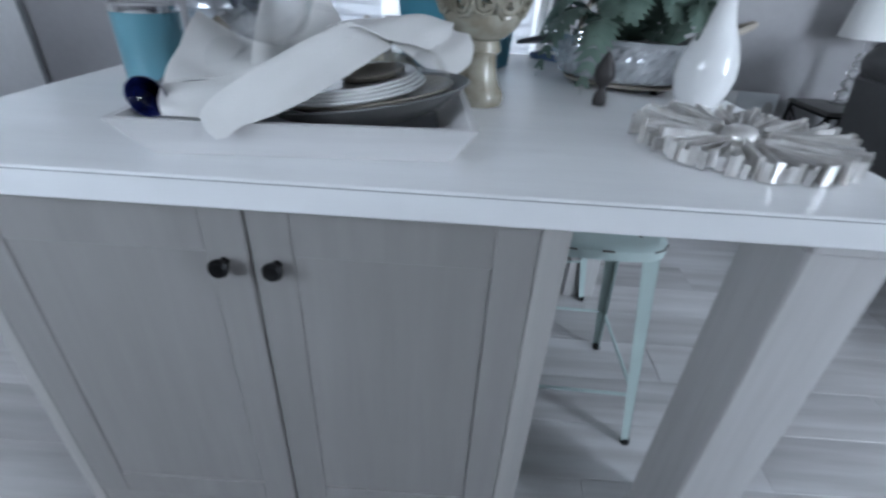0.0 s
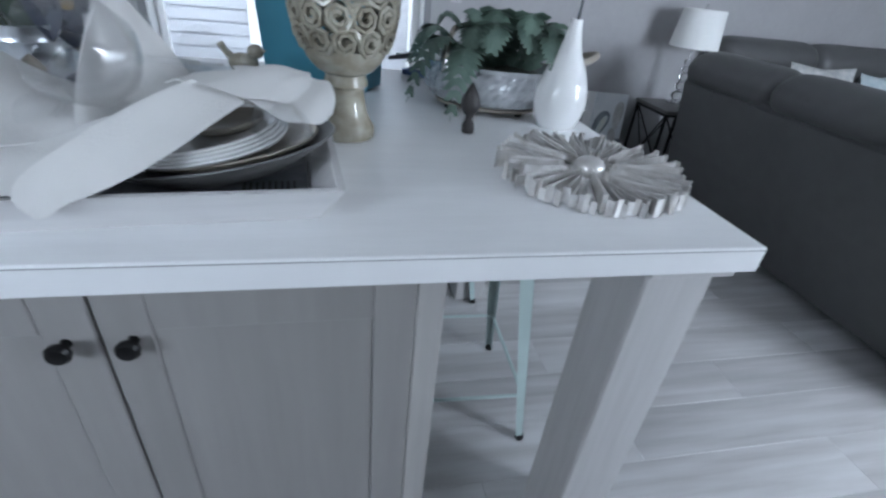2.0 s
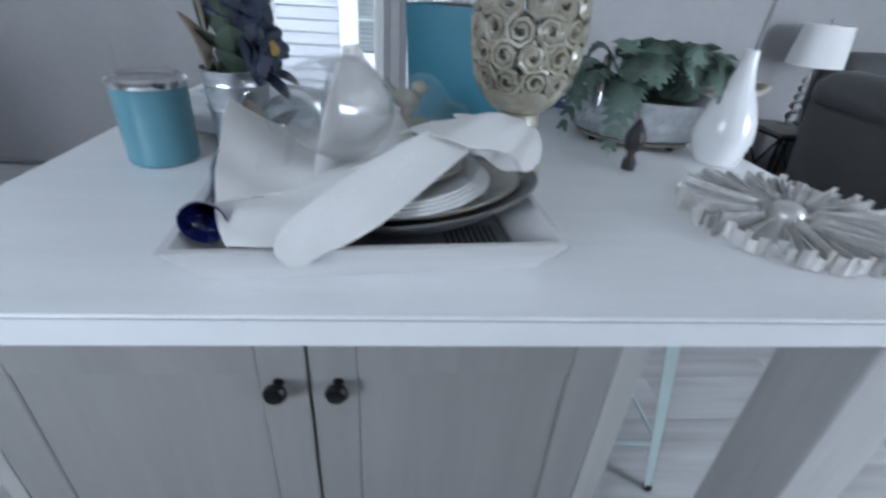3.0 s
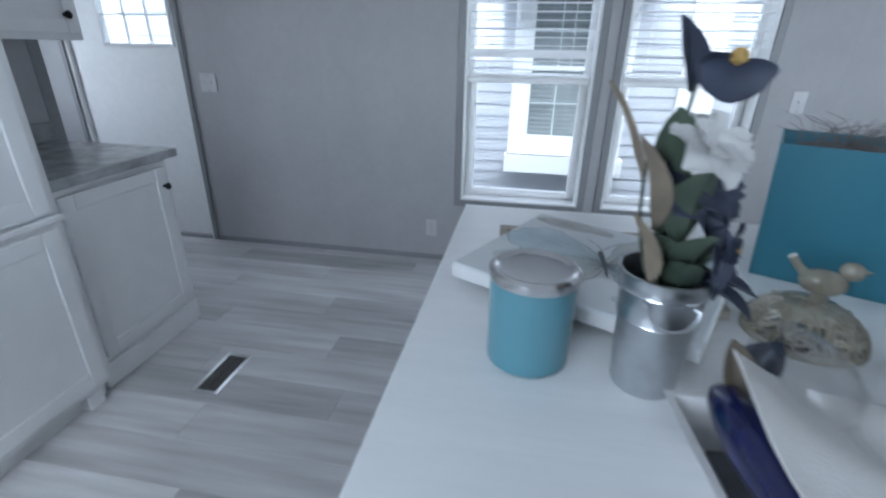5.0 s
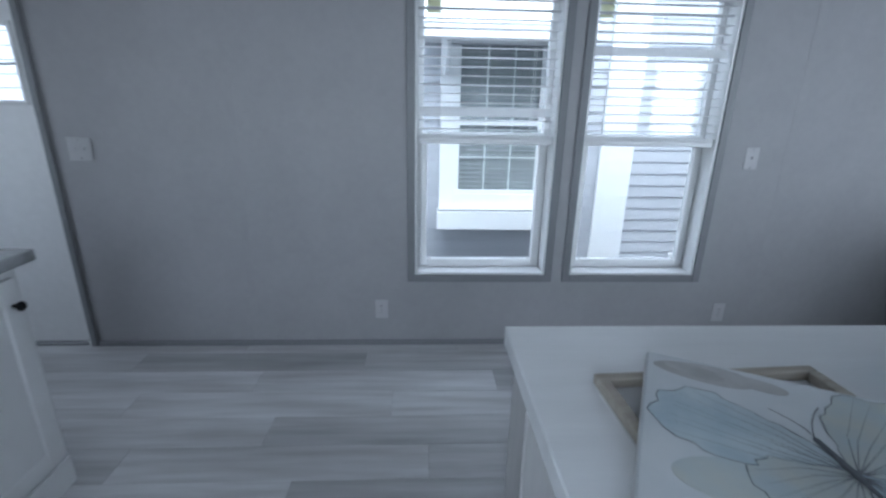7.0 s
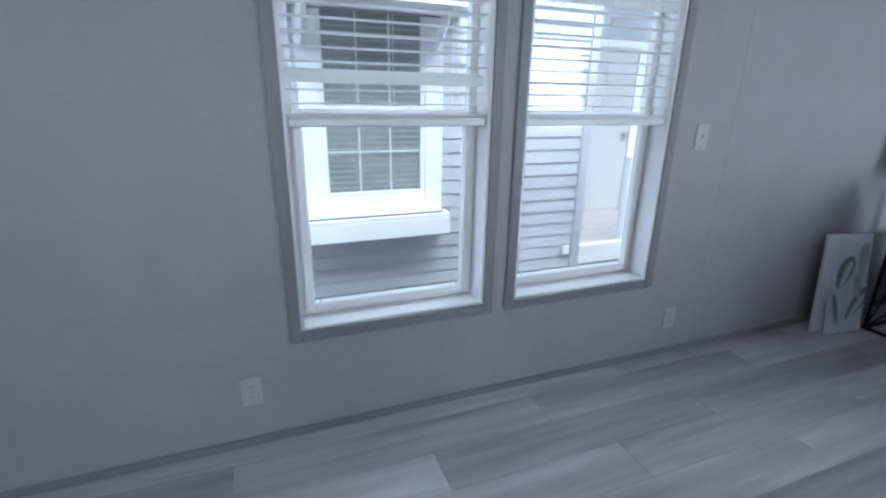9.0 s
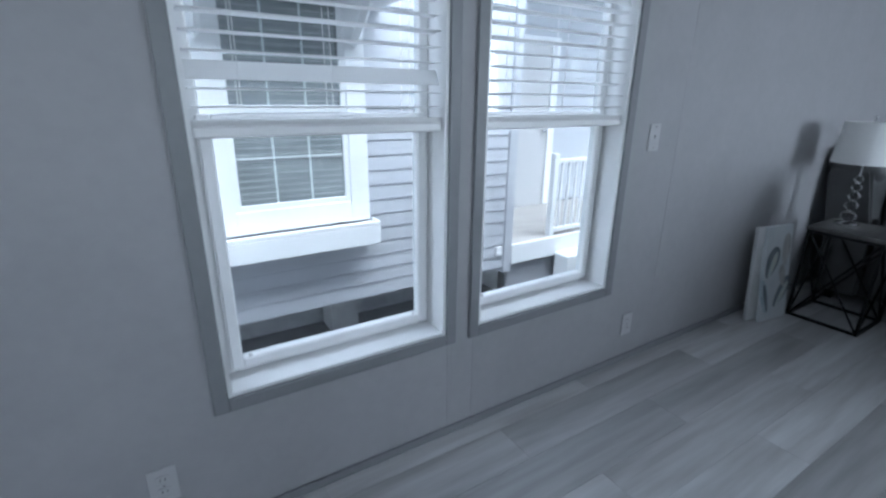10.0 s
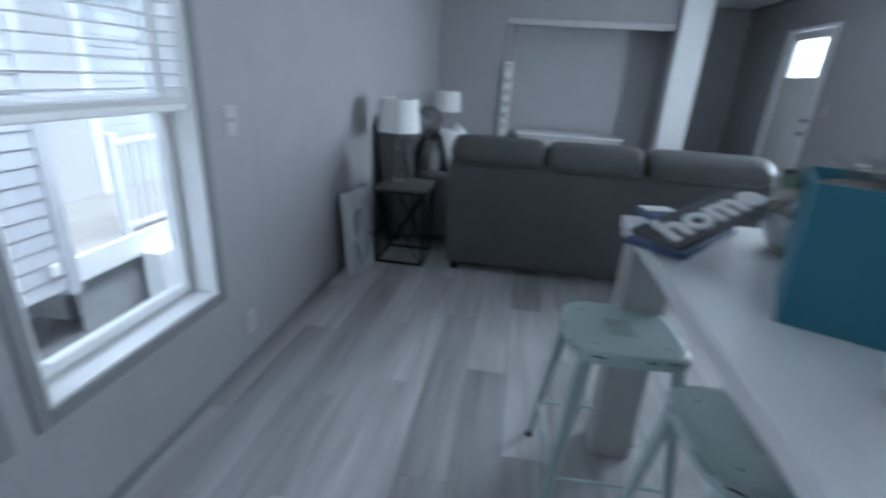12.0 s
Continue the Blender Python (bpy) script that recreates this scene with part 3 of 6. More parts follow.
# ---- kitchen run ----


def shaker(parent, name, axis_x, ya, yb, z0, z1, stile=0.055, mat=WHITE_CAB, out=1):
    """A framed cabinet door in the plane x = axis_x, facing +x, with a recessed panel."""
    t = 0.019
    d = part(name, boxed(axis_x + 0.002, axis_x + 0.0135, ya + stile + 0.001, yb - stile - 0.001, z0 + stile + 0.001, z1 - stile - 0.001), mat, parent)
    part("stile", boxed(axis_x, axis_x + t, ya, ya + stile, z0, z1, bevel=0.003), mat, d)
    part("stile", boxed(axis_x, axis_x + t, yb - stile, yb, z0, z1, bevel=0.003), mat, d)
    part("rail", boxed(axis_x, axis_x + t, ya + stile, yb - stile, z0, z0 + stile, bevel=0.003), mat, d)
    part("rail", boxed(axis_x, axis_x + t, ya + stile, yb - stile, z1 - stile, z1, bevel=0.003), mat, d)
    return d


def knob(parent, at, axis):
    kb = lathed([(0, 0), (0.008, 0), (0.006, 0.008), (0.007, 0.014), (0.0155, 0.018), (0.0165, 0.024), (0.013, 0.029), (0, 0.0305)], 20)
    k = part("knob", kb, BLACK, parent, "round black metal knob", smooth=True)
    k.matrix_local = Matrix.Translation(at) @ Vector((0, 0, 1)).rotation_difference(Vector(axis)).to_matrix().to_4x4()
    return k


KX = -1.262
c = thing("base_cabinet", "white base cabinet under a grey worktop", "cabinet")
part("body", boxed(-1.868, KX, -1.592, -0.995, 0.0, 0.862, bevel=0.002), WHITE_CAB, c)
part("plinth", boxed(KX + 0.001, KX + 0.012, -1.592, -0.995, 0.0, 0.11, bevel=0.002), WHITE_CAB, c)
d = shaker(c, "door", KX + 0.001, -1.558, -1.030, 0.135, 0.83, 0.06)
knob(d, (KX + 0.02, -1.056, 0.742), (1, 0, 0))
top = thing("kitchen_worktop", "mottled grey stone-look laminate worktop", "worktop")
part("slab", boxed(-1.868, -1.215, -1.592, -0.96, 0.864, 0.904, bevel=0.006, seg=2), STONE, top)
part("backsplash", boxed(-1.868, -1.85, -1.592, -0.97, 0.905, 0.995, bevel=0.003), STONE, top)
PX = -1.205
p = thing("pantry_cabinet", "tall white pantry cabinet with framed doors", "cabinet")
part("body", boxed(-1.868, PX, -2.73, -1.597, 0.075, 2.25, bevel=0.003), WHITE_CAB, p)
part("plinth", boxed(-1.80, PX - 0.045, -2.71, -1.61, 0.0, 0.074), WHITE_CAB, p)
for yy in (-1.72, -2.71):
    part("foot", boxed(PX - 0.06, PX - 0.002, yy, yy + 0.07, 0.0, 0.074, bevel=0.006), WHITE_CAB, p)
part("mid_rail", boxed(PX + 0.001, PX + 0.022, -2.72, -1.60, 0.772, 0.797, bevel=0.004), WHITE_CAB, p)
for ya, yb in ((-2.15, -1.635), (-2.69, -2.17)):
    shaker(p, "door", PX + 0.001, ya, yb, 0.11, 0.755, 0.062)
    shaker(p, "door", PX + 0.001, ya, yb, 0.81, 2.2, 0.062)
u = thing("wall_cabinet", "white wall cabinet with a black knob", "cabinet")
part("body", boxed(-1.868, -1.57, -1.592, -0.95, 1.355, 2.25, bevel=0.002), WHITE_CAB, u)
d = shaker(u, "door", -1.569, -1.57, -0.975, 1.38, 2.22, 0.055)
knob(d, (-1.55, -1.035, 1.452), (1, 0, 0))

# floor register
v = thing("floor_vent", "brushed metal floor register with dark louvres", "vent", pose(-0.849, -1.404, 0))
fr = bmesh.new()
for a, b, c0, c1 in ((-0.062, -0.044, -0.137, 0.137), (0.044, 0.062, -0.137, 0.137), (-0.044, 0.044, -0.137, -0.118), (-0.044, 0.044, 0.118, 0.137)):
    box(fr, a, b, c0, c1, 0.0005, 0.006, bevel=0.0015)
part("frame", fr, STEEL, v)
part("well", boxed(-0.0435, 0.0435, -0.1175, 0.1175, 0.0004, 0.0012), RUBBER, v)
for k in range(19):
    y = -0.108 + k * 0.012
    part("louvre", boxed(-0.043, -0.002, y, y + 0.0035, 0.0013, 0.005), TABLE_TOP, v)
    part("louvre", boxed(0.002, 0.043, y, y + 0.0035, 0.0013, 0.005), TABLE_TOP, v)

# ---- island ----
IX0, IX1, IY0, IY1, IZ = 0.230, 1.718, -2.755, -1.533, 0.915
CX0, CX1, CY1 = 0.265, 1.241, -2.00
isl = thing("kitchen_island", "greige wooden island with doors and square legs", "island")
slab = bmesh.new()
ct = [(IX0 + 0.09, IY0), (IX1, IY0), (IX1, IY1), (IX0, IY1), (IX0, IY0 + 0.09)]      # one corner clipped
lo_ring = [slab.verts.new((x, y, IZ - 0.044)) for x, y in ct]
hi_ring = [slab.verts.new((x, y, IZ)) for x, y in ct]
slab.faces.new(hi_ring)
slab.faces.new(lo_ring[::-1])
for k in range(5):
    slab.faces.new((lo_ring[k], lo_ring[(k + 1) % 5], hi_ring[(k + 1) % 5], hi_ring[k]))
bmesh.ops.bevel(slab, geom=list(slab.edges), offset=0.0025, segments=1, affect="EDGES")
part("countertop", slab, LAMINATE, isl, "white laminate countertop")
part("edge_seam", boxed(IX0 + 0.092, IX1 - 0.003, IY0 - 0.0006, IY0 + 0.001, IZ - 0.0046, IZ - 0.0034), TRIM, isl, "thin dark seam of the laminate edge")
FY = -2.684
# body and doors take the greige that has the front's shadow in it
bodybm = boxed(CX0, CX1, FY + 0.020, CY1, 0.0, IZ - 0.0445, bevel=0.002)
part("body", bodybm, GREIGE_SHADED, isl)
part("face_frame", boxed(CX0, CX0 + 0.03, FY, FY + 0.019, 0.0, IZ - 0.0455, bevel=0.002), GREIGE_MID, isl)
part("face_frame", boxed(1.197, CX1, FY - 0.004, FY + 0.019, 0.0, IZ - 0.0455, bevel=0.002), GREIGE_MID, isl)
part("face_frame", boxed(CX0 + 0.031, 1.196, FY + 0.004, FY + 0.019, IZ - 0.062, IZ - 0.0455, bevel=0.001), GREIGE_SHADED, isl)


part("toe_board", boxed(CX0 + 0.031, 1.196, FY + 0.002, FY + 0.019, 0.0, 0.082, bevel=0.002), GREIGE_SHADED, isl)


def island_door(xa, xb, kx):
    z0, z1, st = 0.088, 0.840, 0.066
    y0, y1 = FY - 0.003, FY + 0.016
    d = part("door", boxed(xa + st + 0.001, xb - st - 0.001, y0 + 0.0035, y1 - 0.002, z0 + st + 0.001, z1 - st - 0.016), GREIGE_SHADED, isl)
    part("stile", boxed(xa, xa + st, y0, y1, z0, z1, bevel=0.002), GREIGE_SHADED, d)
    part("stile", boxed(xb - st, xb, y0, y1, z0, z1, bevel=0.002), GREIGE_SHADED, d)
    part("rail", boxed(xa + st, xb - st, y0, y1, z0, z0 + st, bevel=0.002), GREIGE_SHADED, d)
    part("rail", boxed(xa + st, xb - st, y0, y1, z1 - st - 0.015, z1, bevel=0.002), GREIGE_SHADED, d)
    knob(d, (kx, y0, 0.744), (0, -1, 0))


island_door(CX0 + 0.034, 0.7515, 0.712)
island_door(0.7565, 1.1963, 0.795)


def island_leg(x, y, w=0.145):
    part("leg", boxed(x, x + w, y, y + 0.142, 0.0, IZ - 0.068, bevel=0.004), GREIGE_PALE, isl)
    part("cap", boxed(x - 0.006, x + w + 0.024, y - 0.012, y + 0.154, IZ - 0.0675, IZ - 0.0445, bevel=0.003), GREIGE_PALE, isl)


island_leg(1.556, -2.722, 0.126)
island_leg(1.556, -1.690, 0.126)
island_leg(0.252, -1.690)
part("apron", boxed(0.40, 1.54, -1.615, -1.59, IZ - 0.10, IZ - 0.0445, bevel=0.002), GREIGE_PALE, isl)


# ---- stools ----
def metal_stool(at, label):
    s = thing("metal_stool", label, "stool", at, group="metal stools")
    SZ, hw, hf = 0.63, 0.176, 0.205
    n = 40

    def outline(k, r):
        a = 2 * math.pi * k / n
        c, q = math.cos(a), math.sin(a)
        e = 4.2
        m = (abs(c) ** e + abs(q) ** e) ** (-1 / e)
        return Vector((r * m * c, r * m * q, 0))
    bm = bmesh.new()
    prof = [(0.0, 0.0), (0.5, -0.002), (0.86, -0.001), (0.955, -0.001), (1.0, -0.008), (1.005, -0.032), (0.975, -0.032), (0.965, -0.010), (0.86, -0.007), (0.0, -0.006)]
    rings = []
    for f, z in prof:
        if f == 0:
            rings.append([bm.verts.new((0, 0, SZ + z))])
        else:
            rings.append([bm.verts.new(outline(k, hw * f) + Vector((0, 0, SZ + z))) for k in range(n)])
    for a, b in zip(rings, rings[1:]):
        for k in range(n):
            j = (k + 1) % n
            if len(a) == 1:
                bm.faces.new((a[0], b[k], b[j]))
            elif len(b) == 1:
                bm.faces.new((a[k], b[0], a[j]))
            else:
                bm.faces.new((a[k], b[k], b[j], a[j]))
    seat = part("seat", bm, MINT, s, "worn mint-green pressed steel seat", smooth=True)
    rim = [outline(k, hw * 1.003) + Vector((0, 0, SZ - 0.0085)) for k in range(n)]
    random.seed(int(at.translation.x * 1000))
    for k in range(0, n, 1):
        if random.random() < 0.45:
            part("chip", swept([rim[k], (rim[k] + rim[(k + 1) % n]) / 2 + Vector((0, 0, 0.0006)), rim[(k + 1) % n]], 0.0016 + random.random() * 0.0014, 5), RUST, seat, "chipped rusty edge")
    for sx in (-1, 1):
        for sy in (-1, 1):
            part("bolt", lathed([(0, 0), (0.005, 0), (0.004, 0.0015), (0, 0.002)], 10, at=(sx * 0.105, sy * 0.105, SZ - 0.0022)), RUST, seat)
    worn = part("patch", boxed(-0.050, 0.054, -0.044, 0.048, SZ - 0.0020, SZ - 0.0002), FADED_MINT, seat, "worn bluish patch")
    for k in range(11):
        part("worn_line", boxed(-0.044 + 0.0088 * k, -0.040 + 0.0088 * k, -0.036 + 0.004 * (k % 3), 0.040 - 0.005 * (k % 2), SZ - 0.0002, SZ + 0.0001), WORN_MINT, worn, "dark worn line")
    tops, feet = {}, {}
    for sx in (-1, 1):
        for sy in (-1, 1):
            t = Vector((sx * 0.146, sy * 0.146, SZ - 0.02))
            b = Vector((sx * hf, sy * hf, 0.012))
            tops[sx, sy], feet[sx, sy] = t, b
            lb = bmesh.new()
            d = (b - t)
            cx, cy = -sx, -sy
            # a folded angle leg, tapering downwards
            for du, dv in ((cx, 0), (0, cy)):
                w0, w1 = 0.040, 0.020
                th = 0.003
                q = Vector((du, dv, 0))
                nrm = Vector((abs(dv) * sx, abs(du) * sy, 0))
                vs = []
                for pnt, w in ((t, w0), (t + d * 0.5, (w0 + w1) / 2), (b, w1)):
                    vs.append([lb.verts.new(pnt), lb.verts.new(pnt + q * w), lb.verts.new(pnt + q * w - nrm * th), lb.verts.new(pnt - nrm * th)])
                for ra, rb in zip(vs, vs[1:]):
                    for k in range(4):
                        lb.faces.new((ra[k], ra[(k + 1) % 4], rb[(k + 1) % 4], rb[k]))
                lb.faces.new(vs[0])
                lb.faces.new(vs[-1])
            leg = part("leg", lb, MINT, s)
            part("foot", lathed([(0, 0), (0.012, 0), (0.014, 0.006), (0.012, 0.018), (0, 0.02)], 12, at=(sx * (hf - 0.007), sy * (hf - 0.007), 0.0)), RUBBER, leg, "black rubber foot")

    def on_leg(key, z):
        t, b = tops[key], feet[key]
        f = (t.z - z) / (t.z - b.z)
        p = t + (b - t) * f
        return p - Vector((key[0] * 0.006, key[1] * 0.006, 0))
    ring = [(1, 1), (-1, 1), (-1, -1), (1, -1)]
    for i, key in enumerate(ring):
        nxt = ring[(i + 1) % 4]
        z = 0.178
        part("stretcher", swept([on_leg(key, z), on_leg(nxt, z)], 0.0065, 8, flat=0.6), MINT, s)
        part("apron", swept([on_leg(key, SZ - 0.035), on_leg(nxt, SZ - 0.035)], 0.008, 6, flat=1.6), MINT, s)
    return s


metal_stool(pose(1.42, -1.526, 0, rz=4), "mint-green worn metal stool drawn up to the island")
metal_stool(pose(0.995, -1.755, 0, rz=4), "mint-green worn metal stool pushed under the countertop")
metal_stool(pose(1.42, -2.19, 0, rz=-2), "mint-green metal stool stowed beside the island cabinet")


# ---- living room ----
def cushion(bm, cx, cy, cz, sx, sy, sz, e=3.0, nu=18, nv=10):
    """A soft block: a superellipsoid."""
    def sp(v, q):
        return math.copysign(abs(v) ** q, v)
    rows = []
    for j in range(nv + 1):
        ph = -math.pi / 2 + math.pi * j / nv
        row = []
        for i in range(nu):
            th = 2 * math.pi * i / nu
            q = 2 / e
            row.append(bm.verts.new((cx + sx / 2 * sp(math.cos(ph), q) * sp(math.cos(th), q), cy + sy / 2 * sp(math.cos(ph), q) * sp(math.sin(th), q), cz + sz / 2 * sp(math.sin(ph), q))))
        rows.append(row)
    for a, b in zip(rows, rows[1:]):
        for i in range(nu):
            k = (i + 1) % nu
            bm.faces.new((a[i], a[k], b[k], b[i]))
    bmesh.ops.remove_doubles(bm, verts=bm.verts, dist=1e-5)
    return bm


def roll(bm, x0, x1, prof, n=26):
    """A soft roll along x: one profile, rounded off at both ends."""
    cy = sum(p[0] for p in prof) / len(prof)
    cz = sum(p[1] for p in prof) / len(prof)
    m = len(prof) * 3

    def at_v(j):
        # closed Catmull-Rom curve through the profile
        k, t = divmod(j, 3)
        t /= 3
        a, b, c, d = (Vector(prof[(k + o) % len(prof)]) for o in (-1, 0, 1, 2))
        return 0.5 * (2 * b + (c - a) * t + (2 * a - 5 * b + 4 * c - d) * t * t + (3 * b - a - 3 * c + d) * t ** 3)
    rows = []
    for i in range(n + 1):
        t = math.sin(math.pi * (i / n - 0.5))
        k = max(0.0, 1 - abs(t) ** 11) ** 0.42
        sag = 0.012 * (1 - t * t) + 0.004 * math.sin(9 * t + x0 * 7)
        rows.append([bm.verts.new(((x0 + x1) / 2 + t * (x1 - x0) / 2, cy + (p.x - cy) * k, cz + (p.y - cz) * k * (1 + sag))) for p in (at_v(j) for j in range(m))])
    for a, b in zip(rows, rows[1:]):
        for j in range(m):
            q = (j + 1) % m
            bm.faces.new((a[j], a[q], b[q], b[j]))
    bmesh.ops.remove_doubles(bm, verts=bm.verts, dist=1e-5)
    return bm


def sofa(name, label, at, length, splits):
    """A reclining leather sofa; its back is at local y = 0, it faces +y, and runs along x from 0."""
    s = thing(name, label, "sofa", at, group="sofas")
    back = bmesh.new()
    prof = [(0.0, 0.06), (-0.005, 0.10), (-0.06, 0.45), (-0.128, 0.84), (-0.10, 0.88), (0.10, 0.88), (0.18, 0.45), (0.2, 0.06)]
    rows = [[back.verts.new((x, y, z)) for y, z in prof] for x in (0.0, length)]
    for k in range(len(prof)):
        j = (k + 1) % len(prof)
        back.faces.new((rows[0][k], rows[1][k], rows[1][j], rows[0][j]))
    back.faces.new(rows[0])
    back.faces.new(rows[1])
    bmesh.ops.bevel(back, geom=list(back.edges), offset=0.018, segments=2, affect="EDGES")
    part("back", back, SOFA, s, smooth=True)
    part("base", boxed(0.02, length - 0.02, 0.2, 0.86, 0.07, 0.30, bevel=0.02, seg=2), SOFA, s, smooth=True)
    arm_w = 0.16
    for x in (0.0, length - arm_w):
        part("arm", boxed(x, x + arm_w, 0.20, 0.92, 0.06, 0.60, bevel=0.06, seg=3), SOFA, s, smooth=True)
    ends = [0.0] + splits + [length]
    head = [(-0.130, 0.845), (-0.162, 0.900), (-0.150, 0.955), (-0.085, 1.008), (0.01, 1.022), (0.10, 0.99), (0.155, 0.91), (0.13, 0.80), (0.0, 0.78)]
    for xa, xb in zip(ends, ends[1:]):
        part("head_cushion", roll(bmesh.new(), xa - 0.004, xb + 0.004, head), SOFA, s, smooth=True)
    seats = len(splits) + 1
    wi = (length - 2 * arm_w) / seats
    for k in range(seats):
        part("back_cushion", cushion(bmesh.new(), arm_w + wi * (k + 0.5), 0.24, 0.58, wi * 0.98, 0.22, 0.42, 3.2), SOFA, s, smooth=True)
        part("seat_cushion", cushion(bmesh.new(), arm_w + wi * (k + 0.5), 0.58, 0.38, wi * 0.99, 0.62, 0.24, 3.6), SOFA, s, smooth=True)
    for x in (0.03, length - 0.08):
        for y in (0.02, 0.80):
            part("foot", boxed(x, x + 0.05, y, y + 0.05, 0.0, 0.075, bevel=0.006), BLACK, s)
    return s


# local x runs along -y in the room for the long sofa (turned by -90 degrees)
sofa("sofa", "charcoal leather three-seat sofa with its back to the kitchen", pose(3.20, -0.715, 0, rz=-90) @ Matrix.Diagonal((1, 1, 0.96, 1)), 1.97, [0.618, 1.226])
sofa("loveseat", "charcoal leather loveseat against the lane wall", pose(5.30, -0.16, 0, rz=180), 1.62, [0.81])


def pillow(at, mat, label):
    bm = bmesh.new()

    def fn(sgn):
        def g(u, v):
            x, z = (u - 0.5) * 2, (v - 0.5) * 2
            puff = max(0.0, (1 - x ** 4) * (1 - z ** 4)) ** 0.6
            pinch = 1 - 0.07 * (1 - abs(x)) * abs(z) ** 2 - 0.0
            return (0.22 * x * (1 - 0.06 * (1 - z * z)), sgn * 0.075 * puff, 0.22 * z * (1 - 0.06 * (1 - x * x)) * pinch)
        return g
    sheet(bm, fn(1), 14, 14)
    sheet(bm, fn(-1), 14, 14)
    bmesh.ops.remove_doubles(bm, verts=bm.verts, dist=1e-4)
    return solo("throw_pillow", bm, mat, label, "pillow", group="throw pillows", at=at, smooth=True)


pillow(pose(4.22, -0.60, 0.715, rx=-18, rz=-14), PILLOW, "cream and grey patterned throw pillow on the loveseat")
pillow(pose(4.78, -0.60, 0.69, rx=-22, rz=8), PILLOW_BLUE, "pale blue throw pillow on the loveseat")


def side_table(at):
    t = thing("side_table", "black metal side table with crossed braces and a grey wooden top", "side table", at, group="side tables")
    W, D, Z = 0.37, 0.36, 0.575
    part("tabletop", boxed(-W / 2 - 0.006, W / 2 + 0.006, -D / 2 - 0.006, D / 2 + 0.006, Z - 0.022, Z, bevel=0.003), TABLE_TOP, t, "grey wooden top")
    b = 0.016
    for x in (-W / 2, W / 2 - b):
        for y in (-D / 2, D / 2 - b):
            part("leg", boxed(x, x + b, y, y + b, 0.0, Z - 0.0225, bevel=0.0015), BLACK, t)
    for y in (-D / 2, D / 2 - b):
        for z in (0.001, Z - 0.0395):
            part("rail", boxed(-W / 2 + b, W / 2 - b, y, y + b, z, z + b), BLACK, t)
        yy = y + b / 2
        part("brace", swept([(-W / 2 + b, yy, 0.02), (W / 2 - b, yy, Z - 0.04)], 0.006, 4), BLACK, t)
        part("brace", swept([(-W / 2 + b, yy, Z - 0.04), (W / 2 - b, yy, 0.02)], 0.006, 4), BLACK, t)
    for x in (-W / 2, W / 2 - b):
        for z in (0.001, Z - 0.0395):
            part("rail", boxed(x, x + b, -D / 2 + b, D / 2 - b, z, z + b), BLACK, t)
        xx = x + b / 2
        part("brace", swept([(xx, -D / 2 + b, 0.02), (xx, D / 2 - b, Z - 0.04)], 0.006, 4), BLACK, t)
        part("brace", swept([(xx, -D / 2 + b, Z - 0.04), (xx, D / 2 - b, 0.02)], 0.006, 4), BLACK, t)
    return t


tab = side_table(pose(3.36, -0.362, 0))
copy_thing(tab, pose(5.78, -0.34, 0))


def table_lamp(at):
    l = thing("table_lamp", "table lamp with stacked clear glass balls and a white drum shade", "lamp", at, group="table lamps")
    part("base", lathed([(0, 0), (0.058, 0), (0.058, 0.010), (0.046, 0.016), (0.02, 0.020), (0, 0.020)], 28), STEEL, l, "chrome base", smooth=True)
    z = 0.020
    for r in (0.040, 0.034, 0.030, 0.027, 0.024):
        h = r * 1.62
        prof = [(0.008, 0)] + [(r * math.sin(math.pi * (0.12 + 0.76 * k / 8)), h * k / 8) for k in range(9)] + [(0.008, h)]
        part("glass_ball", lathed([(0, 0)] + prof + [(0, h)], 24, at=(0, 0, z)), GLASSWARE, l, "clear glass ball", smooth=True)
        z += h
        part("collar", lathed([(0, 0), (0.012, 0), (0.012, 0.005), (0, 0.005)], 16, at=(0, 0, z)), STEEL, l)
        z += 0.005
    part("rod", swept([(0, 0, z), (0, 0, 0.60)], 0.005, 8), STEEL, l)
    z0, z1, r0, r1 = 0.365, 0.592, 0.155, 0.132
    part("shade", lathed([(r0, z0), (r1, z1), (r1 - 0.003, z1), (r0 - 0.003, z0)], 48, close=True), SHADE, l, "white fabric drum shade", smooth=True)
    part("spider", swept([(-r1 + 0.004, 0, z1 - 0.012), (r1 - 0.004, 0, z1 - 0.012)], 0.002, 6), STEEL, l)
    part("finial", lathed([(0, 0), (0.007, 0), (0.005, 0.008), (0.011, 0.016), (0.008, 0.026), (0, 0.03)], 14, at=(0, 0, 0.60)), STEEL, l, "steel finial", smooth=True)
    return l


lamp_one = table_lamp(pose(3.402, -0.285, 0.5755))
copy_thing(lamp_one, pose(5.74, -0.27, 0.5755))


def outline_sheet(bm, pts, z, thick):
    """A flat shape with a small thickness from its outline."""
    lo = [bm.verts.new((x, y, z)) for x, y in pts]
    hi = [bm.verts.new((x, y, z + thick)) for x, y in pts]
    bm.faces.new(hi)
    bm.faces.new(lo[::-1])
    n = len(pts)
    for k in range(n):
        j = (k + 1) % n
        bm.faces.new((lo[k], lo[j], hi[j], hi[k]))
    return bm


def petal_outline(cx, cy, ang, length, width, n=24):
    out = []
    for k in range(n):
        t = 2 * math.pi * k / n
        u = (1 - math.cos(t)) / 2
        w = width / 2 * math.sin(t) * (1 - 0.35 * (1 - u))
        out.append((cx + u * length * math.cos(ang) - w * math.sin(ang), cy + u * length * math.sin(ang) + w * math.cos(ang)))
    return out


